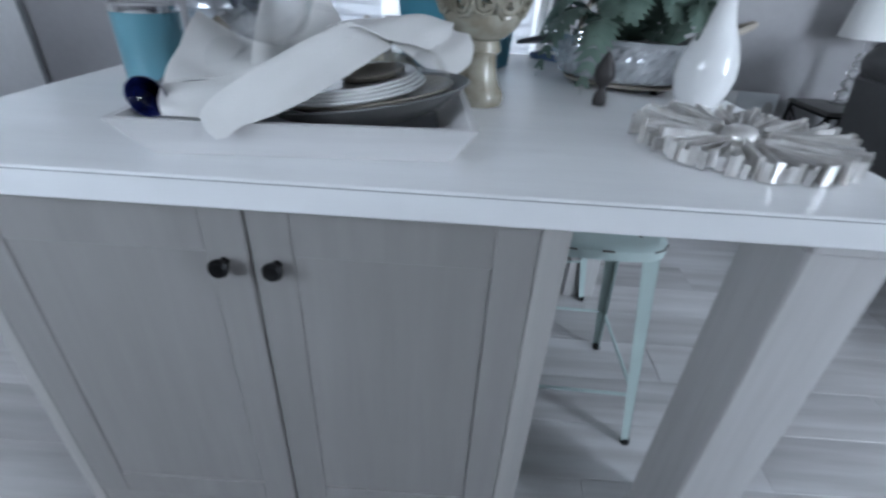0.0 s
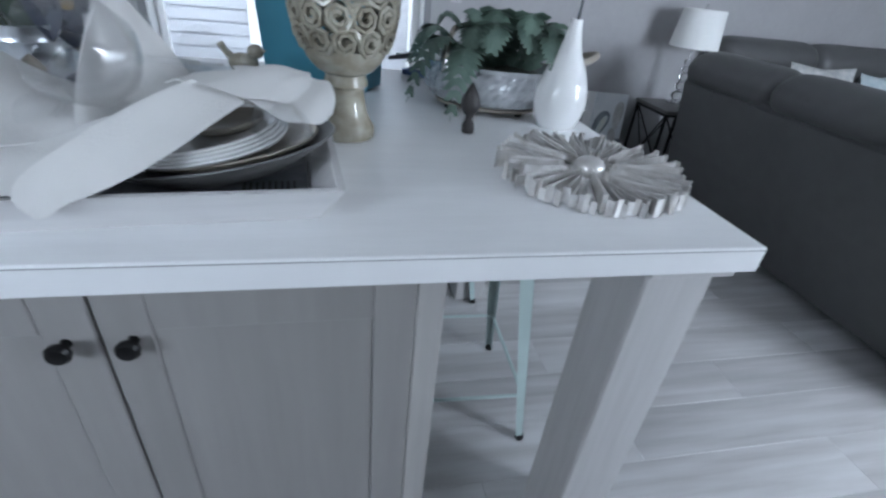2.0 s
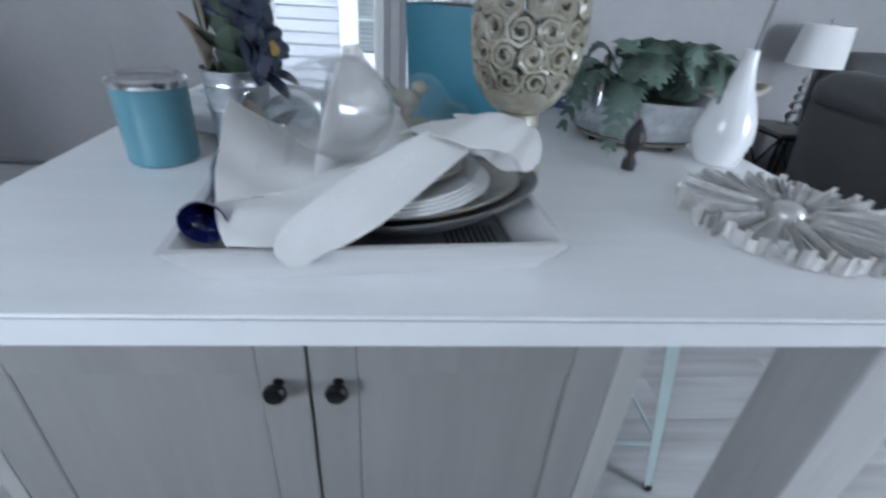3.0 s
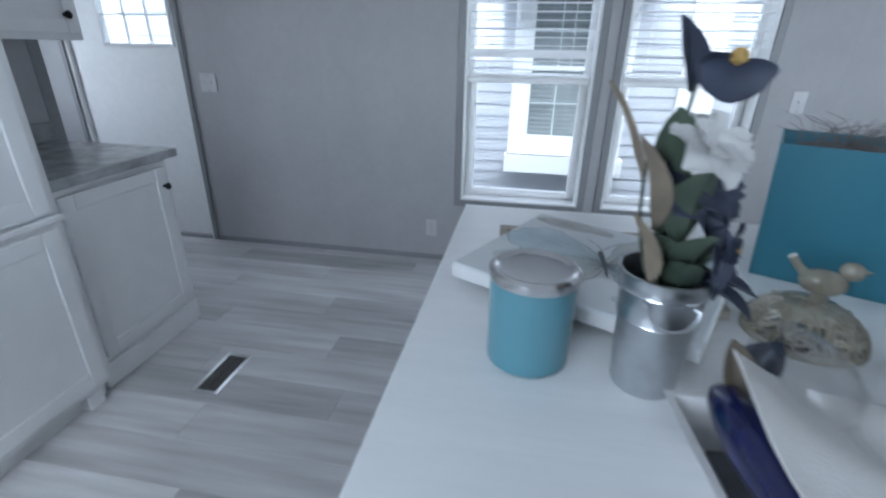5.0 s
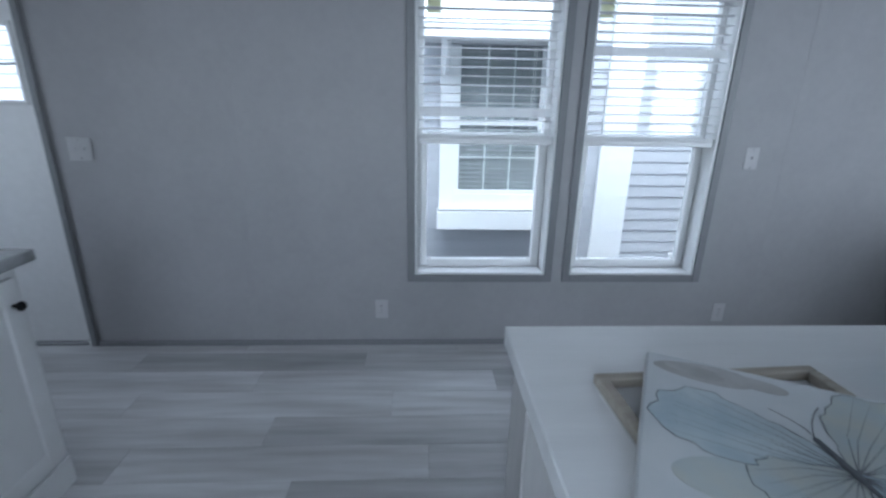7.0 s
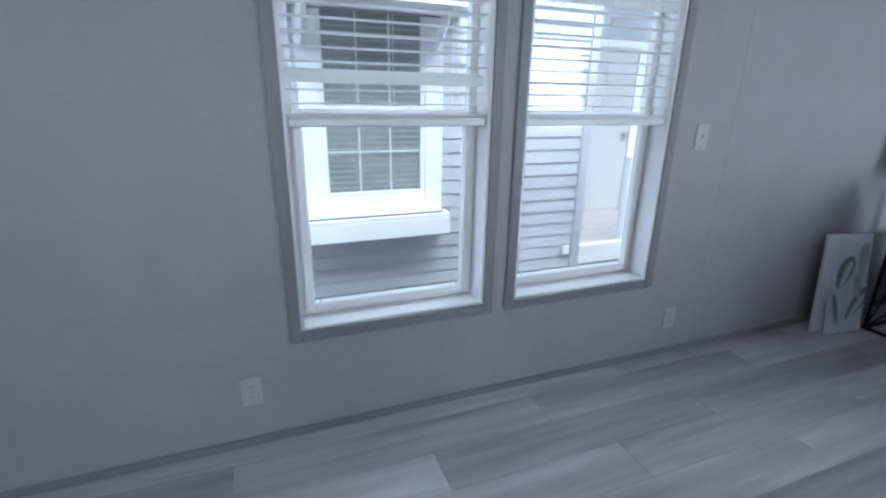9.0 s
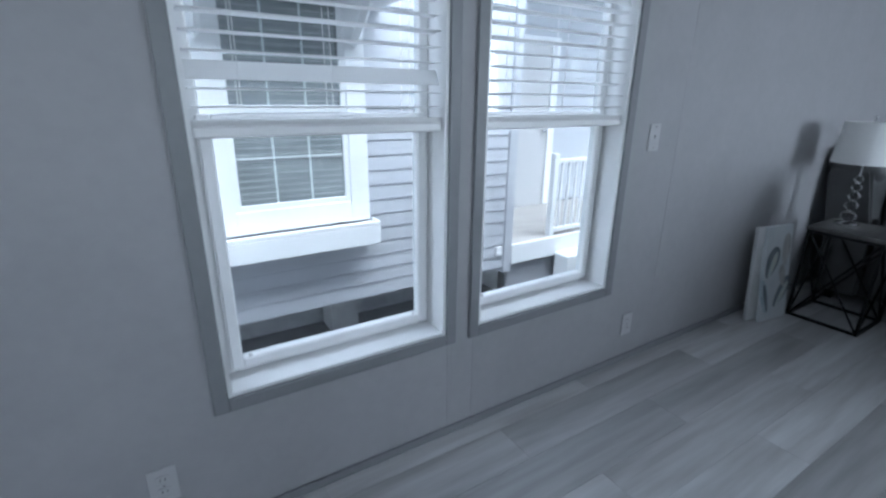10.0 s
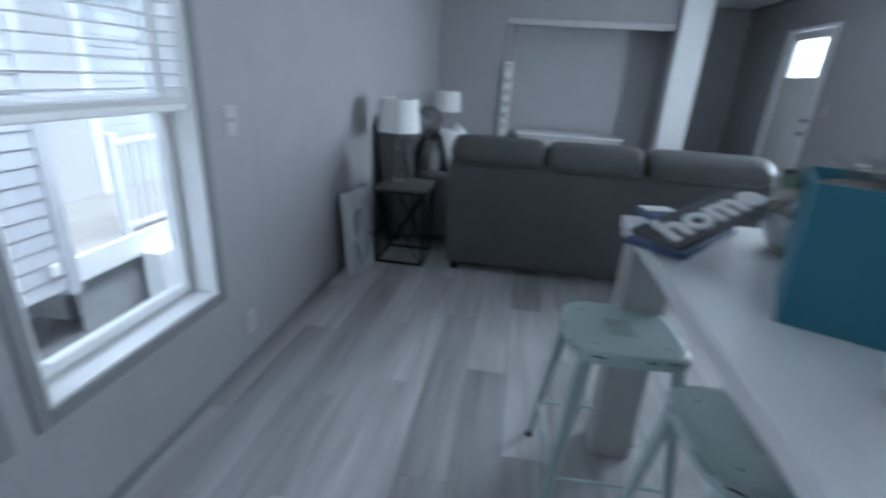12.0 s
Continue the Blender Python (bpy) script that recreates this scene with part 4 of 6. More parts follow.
# pictures leaning on the lane wall
def leaning_art(at, w, h, painted):
    a = thing("canvas_picture", "pale canvas picture of grey-blue petals leaning on the wall" if painted else "white-edged canvas leaning behind another", "picture", at, group="leaning pictures")
    part("canvas", boxed(0, w, 0, h, 0, 0.022, bevel=0.002), CANVAS_EDGE if not painted else CANVAS, a)
    if painted:
        for k, (cx, cy, ang, ln, wd) in enumerate(((0.03, 0.27, 1.15, 0.20, 0.125), (0.185, 0.33, 1.5, 0.20, 0.085), (0.05, 0.05, 1.85, 0.22, 0.085), (0.12, 0.08, 0.95, 0.22, 0.10), (0.19, 0.20, 1.75, 0.14, 0.07))):
            petal = part("painted_petal", outline_sheet(bmesh.new(), petal_outline(cx, cy, ang, ln, wd), 0.0222 + 0.0002 * k, 0.0006), (WASH_DEEP, WASH_TAUPE, WASH_BLUE)[k % 3], a)
            ox, oy = 0.012 * math.sin(ang), -0.012 * math.cos(ang)
            part("petal_shade", outline_sheet(bmesh.new(), petal_outline(cx + ox, cy + oy, ang, ln * 0.86, wd * 0.42), 0.0233 + 0.0002 * k, 0.0004), (WASH_PALE, WASH_TAUPE, WASH_DEEP)[k % 3], petal)
    return a


# the picture's local x runs along its foot, local y up its face
def lean(x, y, turn, tilt):
    return Matrix.Translation((x, y, 0.0)) @ Matrix.Rotation(radians(turn), 4, "Z") @ Matrix.Rotation(radians(90 - tilt), 4, "X")


leaning_art(lean(2.845, -0.088, -12, 4.6), 0.235, 0.575, False)
leaning_art(lean(2.893, -0.140, -8, 7.5), 0.245, 0.58, True)

# tall board with lettering, by the niche
b = thing("letter_board", "tall narrow white board with stacked grey letters by the niche", "sign", pose(6.40, -0.92, 0, ry=2))
part("board", boxed(0, 0.02, -0.055, 0.055, 0.0, 1.55, bevel=0.003), WHITE_PAINT, b)


def letter_mesh(body, size, deep, mat, fat=0.0, shear=0.0):
    """Mesh of a piece of lettering in the built-in font."""
    cur = bpy.data.curves.new("lettering", "FONT")
    cur.body, cur.size, cur.align_x, cur.align_y, cur.extrude, cur.offset, cur.shear = body, size, "CENTER", "CENTER", deep, fat, shear
    tmp = bpy.data.objects.new("lettering", cur)
    scene.collection.objects.link(tmp)
    me = bpy.data.meshes.new_from_object(tmp.evaluated_get(bpy.context.evaluated_depsgraph_get()))
    bpy.data.objects.remove(tmp)
    me.materials.clear()
    me.materials.append(mat)
    return me


for k, ch in enumerate("THANKFUL"):
    lt = new("letter", letter_mesh(ch, 0.125, 0.0015, TABLE_TOP))
    lt.parent = b
    lt.matrix_local = Matrix(((0, 0, -1, -0.002), (-1, 0, 0, 0), (0, 1, 0, 1.47 - 0.145 * k), (0, 0, 0, 1)))
con = thing("media_console", "low white console in the niche", "console")
part("top", boxed(6.53, 6.98, -2.5, -1.1, 0.66, 0.69, bevel=0.004), VINYL, con)
part("body", boxed(6.56, 6.96, -2.46, -1.14, 0.0, 0.659, bevel=0.004), GREIGE_PALE, con)

# ---- things on the island ----
TZ = IZ + 0.0005

# tray with crockery
TR = Matrix.Translation((0.838, -2.532, TZ)) @ Matrix.Rotation(radians(5), 4, "Z")
tray = thing("serving_tray", "whitewashed wooden tray with sloping sides", "tray", TR)
tw, td, th, fl = 0.206, 0.135, 0.056, 0.034      # half base, height, flare


def tray_side(x0, y0, x1, y1):
    bm = bmesh.new()
    t = 0.010

    def out(x, y, f, ins):
        return ((abs(x) + f - ins) * (1 if x > 0 else -1), (abs(y) + f - ins) * (1 if y > 0 else -1))
    cs = []
    for ins in (0.0, t):
        for (x, y) in ((x0, y0), (x1, y1)):
            cs.append((*out(x, y, 0, ins), 0.0))
            cs.append((*out(x, y, fl, ins), th))
    v = [bm.verts.new(q) for q in cs]
    o0, o0t, o1, o1t, i0, i0t, i1, i1t = v
    for f in ((o0, o1, o1t, o0t), (i0, i0t, i1t, i1), (o0t, o1t, i1t, i0t), (o0, i0, i1, o1), (o0, o0t, i0t, i0), (o1, i1, i1t, o1t)):
        bm.faces.new(f)
    part("side", bm, TRAY, tray)


tray_side(-tw, -td, tw, -td)
tray_side(tw, -td, tw, td)
tray_side(tw, td, -tw, td)
tray_side(-tw, td, -tw, -td)
part("floor_board", boxed(-tw + 0.011, tw - 0.011, -td + 0.011, td - 0.011, 0.0, 0.007), TRAY_IN, tray, "dark slate-coloured lining")
for k in range(9):
    part("line", boxed(0.10 + 0.009 * k, 0.104 + 0.009 * k, -0.085 - 0.002 * k, -0.02, 0.0071, 0.0076), BLACK, tray, "printed dark line")


def on_tray(x, y, z, rx=0, ry=0, rz=0):
    return TR @ pose(x, y, z, rx, ry, rz)


def plate(name, at, r, h, mat, label, squash=(1, 1), rim=0.006):
    return solo(name, lathed([(0, 0), (r * 0.55, 0), (r * 0.62, 0.003), (r * 0.97, h - 0.004), (r, h), (r - rim * 0.4, h + 0.002), (r * 0.60, 0.010), (0, 0.009)], 48, squash=squash),
                mat, label, "plate", group="stacked plates", at=at, smooth=True)


plate("oval_platter", on_tray(0.078, -0.006, 0.026, rx=0, ry=-8), 0.170, 0.040, DARK_PLATE, "large dark oval platter tilted in the tray", squash=(1, 0.72))
plate("oval_platter", on_tray(0.080, -0.002, 0.040, rx=0, ry=-8), 0.140, 0.026, BROWN_PLATE, "large tan oval stoneware platter in the tray", squash=(1, 0.72))
for k in range(4):
    plate("dinner_plate", on_tray(0.052 - 0.003 * k, 0.008, 0.055 + 0.0045 * k, rx=0, ry=-7), 0.122 - 0.002 * k, 0.016, PLATE, "white stoneware plate in a stack")
plate("small_bowl", on_tray(0.085, 0.014, 0.075, rx=0, ry=-8), 0.056, 0.020, BROWN_PLATE, "small tan stoneware bowl on the plates")


def along(foot, tip):
    """A pose whose z axis runs from foot to tip."""
    foot, tip = Vector(foot), Vector(tip)
    return Matrix.Translation(foot) @ Vector((0, 0, 1)).rotation_difference(tip - foot).to_matrix().to_4x4()


def wine_glass(foot, tip, tall=0.19, b=0.041):
    g = thing("wine_glass", "clear stemmed wine glass lying on the napkin and plates", "glass", along(foot, tip), group="wine glasses")
    k = tall / 0.19
    part("foot", lathed([(0, 0), (b * 0.86, 0.0), (b * 0.84, 0.003), (0.006, 0.008), (0, 0.008)], 32), BLOWN, g, smooth=True)
    part("stem", lathed([(0, 0.0085), (0.005, 0.0085), (0.0042, 0.03), (0.0042, 0.075 * k), (0.008, 0.084 * k), (0, 0.084 * k)], 16), BLOWN, g, smooth=True)
    outer = [(0, 0.0845), (0.010, 0.086), (b * 0.75, 0.105), (b, 0.132), (b * 0.98, 0.155), (b * 0.80, 0.19)]
    inner = [(b * 0.80 - 0.0014, 0.19), (b * 0.98 - 0.0016, 0.155), (b - 0.0018, 0.132), (b * 0.73, 0.107), (0, 0.091)]
    part("bowl", lathed([(r, z * k) for r, z in outer + inner], 36), BLOWN, g, smooth=True)
    return g


wine_glass((0.727, -2.578, 1.020), (0.704, -2.405, 1.040), 0.210, 0.043)
wine_glass((0.813, -2.585, 1.030), (0.792, -2.441, 1.103), 0.195, 0.032)
wine_glass((0.902, -2.522, 1.089), (0.826, -2.612, 1.110), 0.190, 0.058)
wine_glass((0.950, -2.440, 1.058), (1.027, -2.615, 0.998), 0.190, 0.040)
solo("glass_tumbler", lathed([(0, 0), (0.034, 0), (0.037, 0.008), (0.042, 0.115), (0.0404, 0.115), (0.036, 0.012), (0, 0.010)], 34), BLOWN,
     "clear glass tumbler standing behind the tray", "glass", at=pose(0.955, -2.335, TZ), smooth=True)

# linen napkin: two crossing folds thrown over the crockery
nap = thing("linen_napkin", "cream linen napkin thrown in folds over the crockery", "napkin", pose(0.025, 0, 0))


def ripple(fn, amp, fu, fv):
    return lambda u, v: Vector(fn(u, v)) + Vector((0, 0, amp * math.sin(fu * u + fv * v)))


# front panel hanging to the tray's rim
fold_a = patch([[(0.660, -2.706, 0.975), (0.645, -2.690, 0.995), (0.634, -2.648, 1.000)],
                [(0.710, -2.712, 0.972), (0.700, -2.690, 0.998), (0.690, -2.640, 1.006)],
                [(0.780, -2.705, 0.980), (0.775, -2.670, 1.008), (0.770, -2.625, 1.022)],
                [(0.860, -2.640, 1.040), (0.860, -2.625, 1.055), (0.865, -2.610, 1.070)]])
part("fold", sheet(bmesh.new(), ripple(fold_a, 0.0015, 11, 7), 26, 14, 0.0018), LINEN, nap, smooth=True)
# ribbon that runs from the hanging tip up to the ridge
fold_b = patch([[(0.722, -2.716, 0.962), (0.735, -2.719, 0.944), (0.750, -2.716, 0.962)],
                [(0.690, -2.715, 0.990), (0.735, -2.720, 0.986), (0.790, -2.712, 0.976)],
                [(0.745, -2.680, 1.016), (0.785, -2.692, 1.010), (0.845, -2.672, 0.996)],
                [(0.810, -2.632, 1.056), (0.850, -2.652, 1.044), (0.890, -2.628, 1.026)],
                [(0.885, -2.606, 1.086), (0.915, -2.606, 1.079), (0.938, -2.588, 1.056)]])
part("fold", sheet(bmesh.new(), ripple(fold_b, 0.0012, 9, 13), 34, 16, 0.0018), LINEN, nap, smooth=True)
# upper flap to the far corner, and the layer under it
fold_c = patch([[(0.850, -2.590, 1.076), (0.880, -2.606, 1.086), (0.902, -2.622, 1.080)],
                [(0.920, -2.550, 1.094), (0.950, -2.580, 1.095), (0.955, -2.606, 1.066)],
                [(0.985, -2.535, 1.098), (1.000, -2.558, 1.094), (0.985, -2.585, 1.046)],
                [(1.020, -2.530, 1.086), (1.026, -2.556, 1.080), (1.010, -2.570, 1.064)]])
part("fold", sheet(bmesh.new(), ripple(fold_c, 0.002, 12, 8), 24, 14, 0.0018), LINEN, nap, smooth=True)
fold_d = patch([[(0.920, -2.540, 1.090), (0.935, -2.570, 1.082), (0.940, -2.592, 1.062)],
                [(0.970, -2.520, 1.085), (0.985, -2.552, 1.078), (0.985, -2.582, 1.026)],
                [(1.025, -2.505, 1.078), (1.035, -2.535, 1.068), (1.025, -2.570, 1.012)],
                [(1.045, -2.500, 1.066), (1.060, -2.520, 1.054), (1.050, -2.540, 1.030)]])
part("fold", sheet(bmesh.new(), ripple(fold_d, 0.002, 14, 6), 20, 14, 0.0018), LINEN, nap, smooth=True)
# cloth that lies back under the glasses
fold_e = patch([[(0.634, -2.648, 1.000), (0.612, -2.580, 1.022), (0.598, -2.510, 1.046), (0.596, -2.440, 1.074)],
                [(0.690, -2.640, 1.006), (0.690, -2.585, 1.014), (0.680, -2.520, 1.018), (0.690, -2.430, 1.016)],
                [(0.770, -2.625, 1.022), (0.770, -2.580, 1.008), (0.765, -2.520, 1.004), (0.770, -2.430, 1.004)],
                [(0.865, -2.610, 1.070), (0.868, -2.580, 1.058), (0.865, -2.520, 1.050), (0.850, -2.450, 1.030)],
                [(0.925, -2.590, 1.078), (0.935, -2.560, 1.074), (0.930, -2.500, 1.065), (0.910, -2.440, 1.030)]])
part("fold", sheet(bmesh.new(), ripple(fold_e, 0.003, 13, 9), 28, 22, 0.0018), LINEN, nap, smooth=True)

# corner of the cloth pulled up to a point among the glasses
fold_f = patch([[(0.738, -2.610, 0.990), (0.782, -2.590, 1.000), (0.812, -2.560, 1.015), (0.867, -2.510, 1.035)],
                [(0.740, -2.600, 1.060), (0.772, -2.570, 1.060), (0.812, -2.520, 1.070), (0.854, -2.500, 1.075)],
                [(0.754, -2.575, 1.115), (0.772, -2.555, 1.120), (0.802, -2.515, 1.120), (0.834, -2.500, 1.110)],
                [(0.778, -2.545, 1.166), (0.784, -2.536, 1.172), (0.790, -2.528, 1.172), (0.798, -2.520, 1.164)]])
part("fold", sheet(bmesh.new(), lambda u, v: Vector(fold_f(u, v)) + Vector((0.006, -0.006, 0)) * math.sin(9 * v + 3 * u) * (1 - 0.6 * u), 24, 16, 0.004), LINEN, nap, smooth=True)

# cobalt bud vase lying along the tray's rim
bud = thing("bud_vase", "cobalt blue glass bud vase lying along the tray's rim", "vase", along((0.630, -2.425, 1.008), (0.655, -2.69, 0.990)))
part("body", lathed([(0, 0), (0.014, 0), (0.020, 0.010), (0.0262, 0.045), (0.0275, 0.08), (0.023, 0.125), (0.0145, 0.165), (0.0095, 0.20), (0.0105, 0.228), (0.021, 0.245), (0.0195, 0.244), (0.008, 0.226), (0.006, 0.20), (0, 0.18)], 30), COBALT, bud, smooth=True)
part("lip", lathed([(0.0212, 0.2452), (0.0265, 0.255), (0.027, 0.2585), (0.0255, 0.2580), (0.0195, 0.2448)], 30, close=True), COBALT, bud, "flared lip", smooth=True)

# canister
can = thing("canister", "teal enamel canister with a steel lid", "canister", pose(0.422, -2.270, TZ))
part("body", lathed([(0, 0), (0.057, 0), (0.061, 0.004), (0.063, 0.137), (0.0, 0.137)], 48), TEAL_CAN, can, smooth=True)
part("lid", lathed([(0.0, 0.1375), (0.0645, 0.1375), (0.0655, 0.142), (0.0655, 0.150), (0.060, 0.1545), (0.053, 0.153), (0.050, 0.1495), (0.0, 0.1475)], 48), STEEL, can, "brushed steel lid with a raised rim", smooth=True)

# pail with artificial flowers
PAIL = (0.587, -2.298, TZ)
pail = thing("metal_pail", "galvanised metal pail with side handles", "pail", pose(*PAIL))
part("body", lathed([(0, 0.002), (0.040, 0.002), (0.042, 0.0), (0.044, 0.004), (0.050, 0.110), (0.0525, 0.113), (0.0510, 0.117), (0.0535, 0.152), (0.056, 0.155), (0.0545, 0.159), (0.0570, 0.177), (0.0585, 0.179), (0.0560, 0.180), (0.0530, 0.160), (0.042, 0.01), (0, 0.008)], 44), ZINC, pail, smooth=True)
for sgn in (-1, 1):
    part("handle", swept(arc(lambda t: (0.030 * math.cos(math.pi * (1 + t)), -0.056 * 1 - 0.012 * math.sin(math.pi * t), 0.135 + 0.026 * math.sin(math.pi * (1 + t)) + 0.016), 12), 0.0022, 6), ZINC, pail) if sgn > 0 else None
    for dx in (-0.03, 0.03):
        part("rivet", lathed([(0, 0), (0.005, 0), (0.004, 0.003), (0, 0.004)], 10, at=(dx, sgn * 0.048, 0.148)), ZINC, pail)
part("handle", swept(arc(lambda t: (0.030 * math.cos(math.pi * t), 0.056 + 0.012 * math.sin(math.pi * t), 0.151 - 0.026 * math.sin(math.pi * t)), 12), 0.0022, 6), ZINC, pail)
fl_at = Matrix.Translation((PAIL[0], PAIL[1], PAIL[2] + 0.10))
bq = thing("artificial_flowers", "bunch of navy and white artificial flowers with green and tan leaves", "flowers", fl_at)
part("moss", cushion(bmesh.new(), 0, 0, 0.03, 0.095, 0.095, 0.05, 2.2), STEM, bq, smooth=True)
random.seed(5)


def bloom(cx, cy, cz, size, mat, petals, heart=None, lean_to=(0, -0.3, 1), droop=0.25):
    """An open flower of curled petals in two rings."""
    turn = Vector((0, 0, 1)).rotation_difference(Vector(lean_to)).to_matrix()
    c = Vector((cx, cy, cz))
    first = None
    for ring, (cnt, ln, lift) in enumerate(((petals, size, 0.15), (petals - 1, size * 0.72, 0.75))):
        for k in range(cnt):
            a = 2 * math.pi * (k + 0.5 * ring) / cnt + 0.15 * random.uniform(-1, 1)
            w = ln * 0.85

            def fn(u, v, a=a, ln=ln, lift=lift, w=w):
                s = (v - 0.5) * w * math.sin(math.pi * (0.12 + 0.80 * u)) ** 0.8
                r = ln * u
                z = ln * (lift * u ** 0.8 - droop * u * u) + 0.35 * s * s / w + 0.003 * math.sin(7 * v + 9 * u)
                return c + turn @ Vector((r * math.cos(a) - s * math.sin(a), r * math.sin(a) + s * math.cos(a), z))
            part("petal", sheet(bmesh.new(), fn, 7, 6, 0.0009), mat, bq, smooth=True)
    if heart:
        hb = bmesh.new()
        bmesh.ops.create_icosphere(hb, subdivisions=2, radius=size * 0.26)
        for vv in hb.verts:
            vv.co = c + turn @ (vv.co * (0.85 + 0.3 * random.random()) + Vector((0, 0, size * 0.18)))
        part("heart", hb, heart, bq, "ochre stamens")


for a, b2 in (((0.0, 0.0, 0.03), (-0.014, 0.0, 0.305)), ((0.005, 0.0, 0.03), (-0.002, -0.01, 0.24)), ((0.01, 0.005, 0.03), (0.02, 0.01, 0.17)), ((-0.01, 0, 0.03), (-0.05, 0.0, 0.23))):
    part("stem", swept(arc(lambda t: (a[0] + (b2[0] - a[0]) * t - 0.012 * math.sin(math.pi * t), a[1] + (b2[1] - a[1]) * t, a[2] + (b2[2] - a[2]) * t), 8), 0.0022, 6), STEM, bq)


def cupped_petal(c, rx, rz, turn, deep):
    """A broad round petal, hollow towards the viewer's side."""
    c, m = Vector(c), Matrix.Rotation(radians(turn), 3, "Z")

    def fn(u, v):
        r, a = 0.03 + 0.97 * u, 2 * math.pi * v
        edge = 1 + 0.06 * math.sin(3 * a) + 0.03 * math.sin(7 * a)
        return c + m @ Vector((rx * r * edge * math.cos(a), -deep * r * r, rz * r * edge * math.sin(a) + 0.003 * r * math.cos(2 * a)))
    part("petal", sheet(bmesh.new(), fn, 7, 26, 0.0011), NAVY_PETAL, bq, smooth=True)


cupped_petal((0.020, -0.006, 0.314), 0.037, 0.022, -8, 0.007)
cupped_petal((0.006, 0.004, 0.320), 0.030, 0.022, 20, 0.005)
hb = bmesh.new()
bmesh.ops.create_icosphere(hb, subdivisions=2, radius=0.009)
for vv in hb.verts:
    vv.co = Vector((0.018, -0.012, 0.334)) + vv.co * (0.85 + 0.3 * random.random())
part("heart", hb, OCHRE, bq, "ochre stamens")
bloom(0.008, -0.030, 0.242, 0.050, WHITE_PETAL, 6, None, (0.3, -0.5, 0.6))
bloom(0.022, 0.005, 0.185, 0.060, NAVY_PETAL, 6, None, (0.5, -0.6, 0.4))
bloom(0.058, 0.0, 0.112, 0.050, NAVY_PETAL, 5, OCHRE, (0.9, -0.4, 0.1))
for x0, y0, z0, x1, y1, z1, w, m in ((-0.018, 0.004, 0.296, -0.030, 0.024, 0.378, 0.040, NAVY_PETAL), (0.0, 0, 0.06, -0.03, -0.03, 0.145, 0.055, GREEN_LEAF), (-0.01, 0.01, 0.13, -0.028, -0.02, 0.285, 0.065, GREEN_LEAF),
                                     (-0.032, -0.012, 0.135, -0.054, -0.012, 0.25, 0.064, BROWN_LEAF), (-0.032, -0.038, 0.075, -0.052, -0.038, 0.165, 0.052, BROWN_LEAF), (0.01, -0.01, 0.06, 0.02, -0.055, 0.155, 0.06, GREEN_LEAF),
                                     (0.03, 0.02, 0.06, 0.08, 0.035, 0.12, 0.05, GREEN_LEAF), (-0.052, -0.002, 0.195, -0.097, -0.002, 0.31, 0.026, BROWN_LEAF),
                                     (0.04, -0.01, 0.07, 0.10, -0.04, 0.045, 0.035, NAVY_PETAL), (0.04, 0.0, 0.07, 0.11, -0.01, 0.065, 0.04, NAVY_PETAL), (0.0, -0.02, 0.12, 0.005, -0.04, 0.225, 0.06, GREEN_LEAF),
                                     (0.0, 0.02, 0.1, 0.02, 0.05, 0.2, 0.06, GREEN_LEAF), (0.01, -0.02, 0.05, 0.0, -0.055, 0.12, 0.05, GREEN_LEAF), (0.03, -0.01, 0.16, 0.055, -0.04, 0.06, 0.05, NAVY_PETAL)):
    part("leaf", leaf(bmesh.new(), (x0, y0, z0), (x1, y1, z1), w, sag=0.01, fold=0.3, wave=0.0012), m, bq, "tan dried leaf" if m is BROWN_LEAF else "", smooth=True)
# loose leaves on the tray's rim
solo("tan_leaf", leaf(bmesh.new(), (0, 0, 0), (-0.010, 0.030, 0.070), 0.044, fold=0.2), BROWN_LEAF, "tan oval artificial leaf by the blue vase", "leaf", at=pose(0.645, -2.435, 0.995), smooth=True)
solo("navy_leaf", leaf(bmesh.new(), (0, 0, 0), (0.055, 0.035, 0.060), 0.055, fold=0.2), NAVY_PETAL, "navy artificial leaf on the tray's rim", "leaf", at=pose(0.650, -2.405, 0.985), smooth=True)

# butterfly canvas over a second stretched canvas lying face down
C2 = pose(0.562, -1.928, TZ, rz=3)
fr2 = thing("stretched_canvas", "small canvas lying face down, its pine stretcher showing", "canvas", C2)
for x0, x1, y0, y1 in ((-0.205, 0.205, 0.165, 0.185), (-0.205, 0.205, -0.185, -0.165), (-0.205, -0.185, -0.164, 0.164), (0.185, 0.205, -0.164, 0.164)):
    part("stretcher_bar", boxed(x0, x1, y0, y1, 0.003, 0.022, bevel=0.002), RAW_WOOD, fr2)
part("cloth", boxed(-0.205, 0.205, -0.185, 0.185, 0.0, 0.0025), CANVAS_EDGE, fr2)
C1 = pose(0.557, -2.005, TZ + 0.0225, rz=-27.5)
bc = thing("butterfly_canvas", "white canvas painted with a blue-grey butterfly, lying flat", "canvas", C1)
CW, CH, CT = 0.222, 0.190, 0.032
part("canvas", boxed(-CW, CW, -CH, CH, 0, CT, bevel=0.003), CANVAS, bc, "off-white canvas wash")
part("edge", boxed(-CW - 0.001, CW + 0.001, -CH - 0.001, CH + 0.001, 0.001, CT - 0.004, bevel=0.002), CANVAS_EDGE, bc)


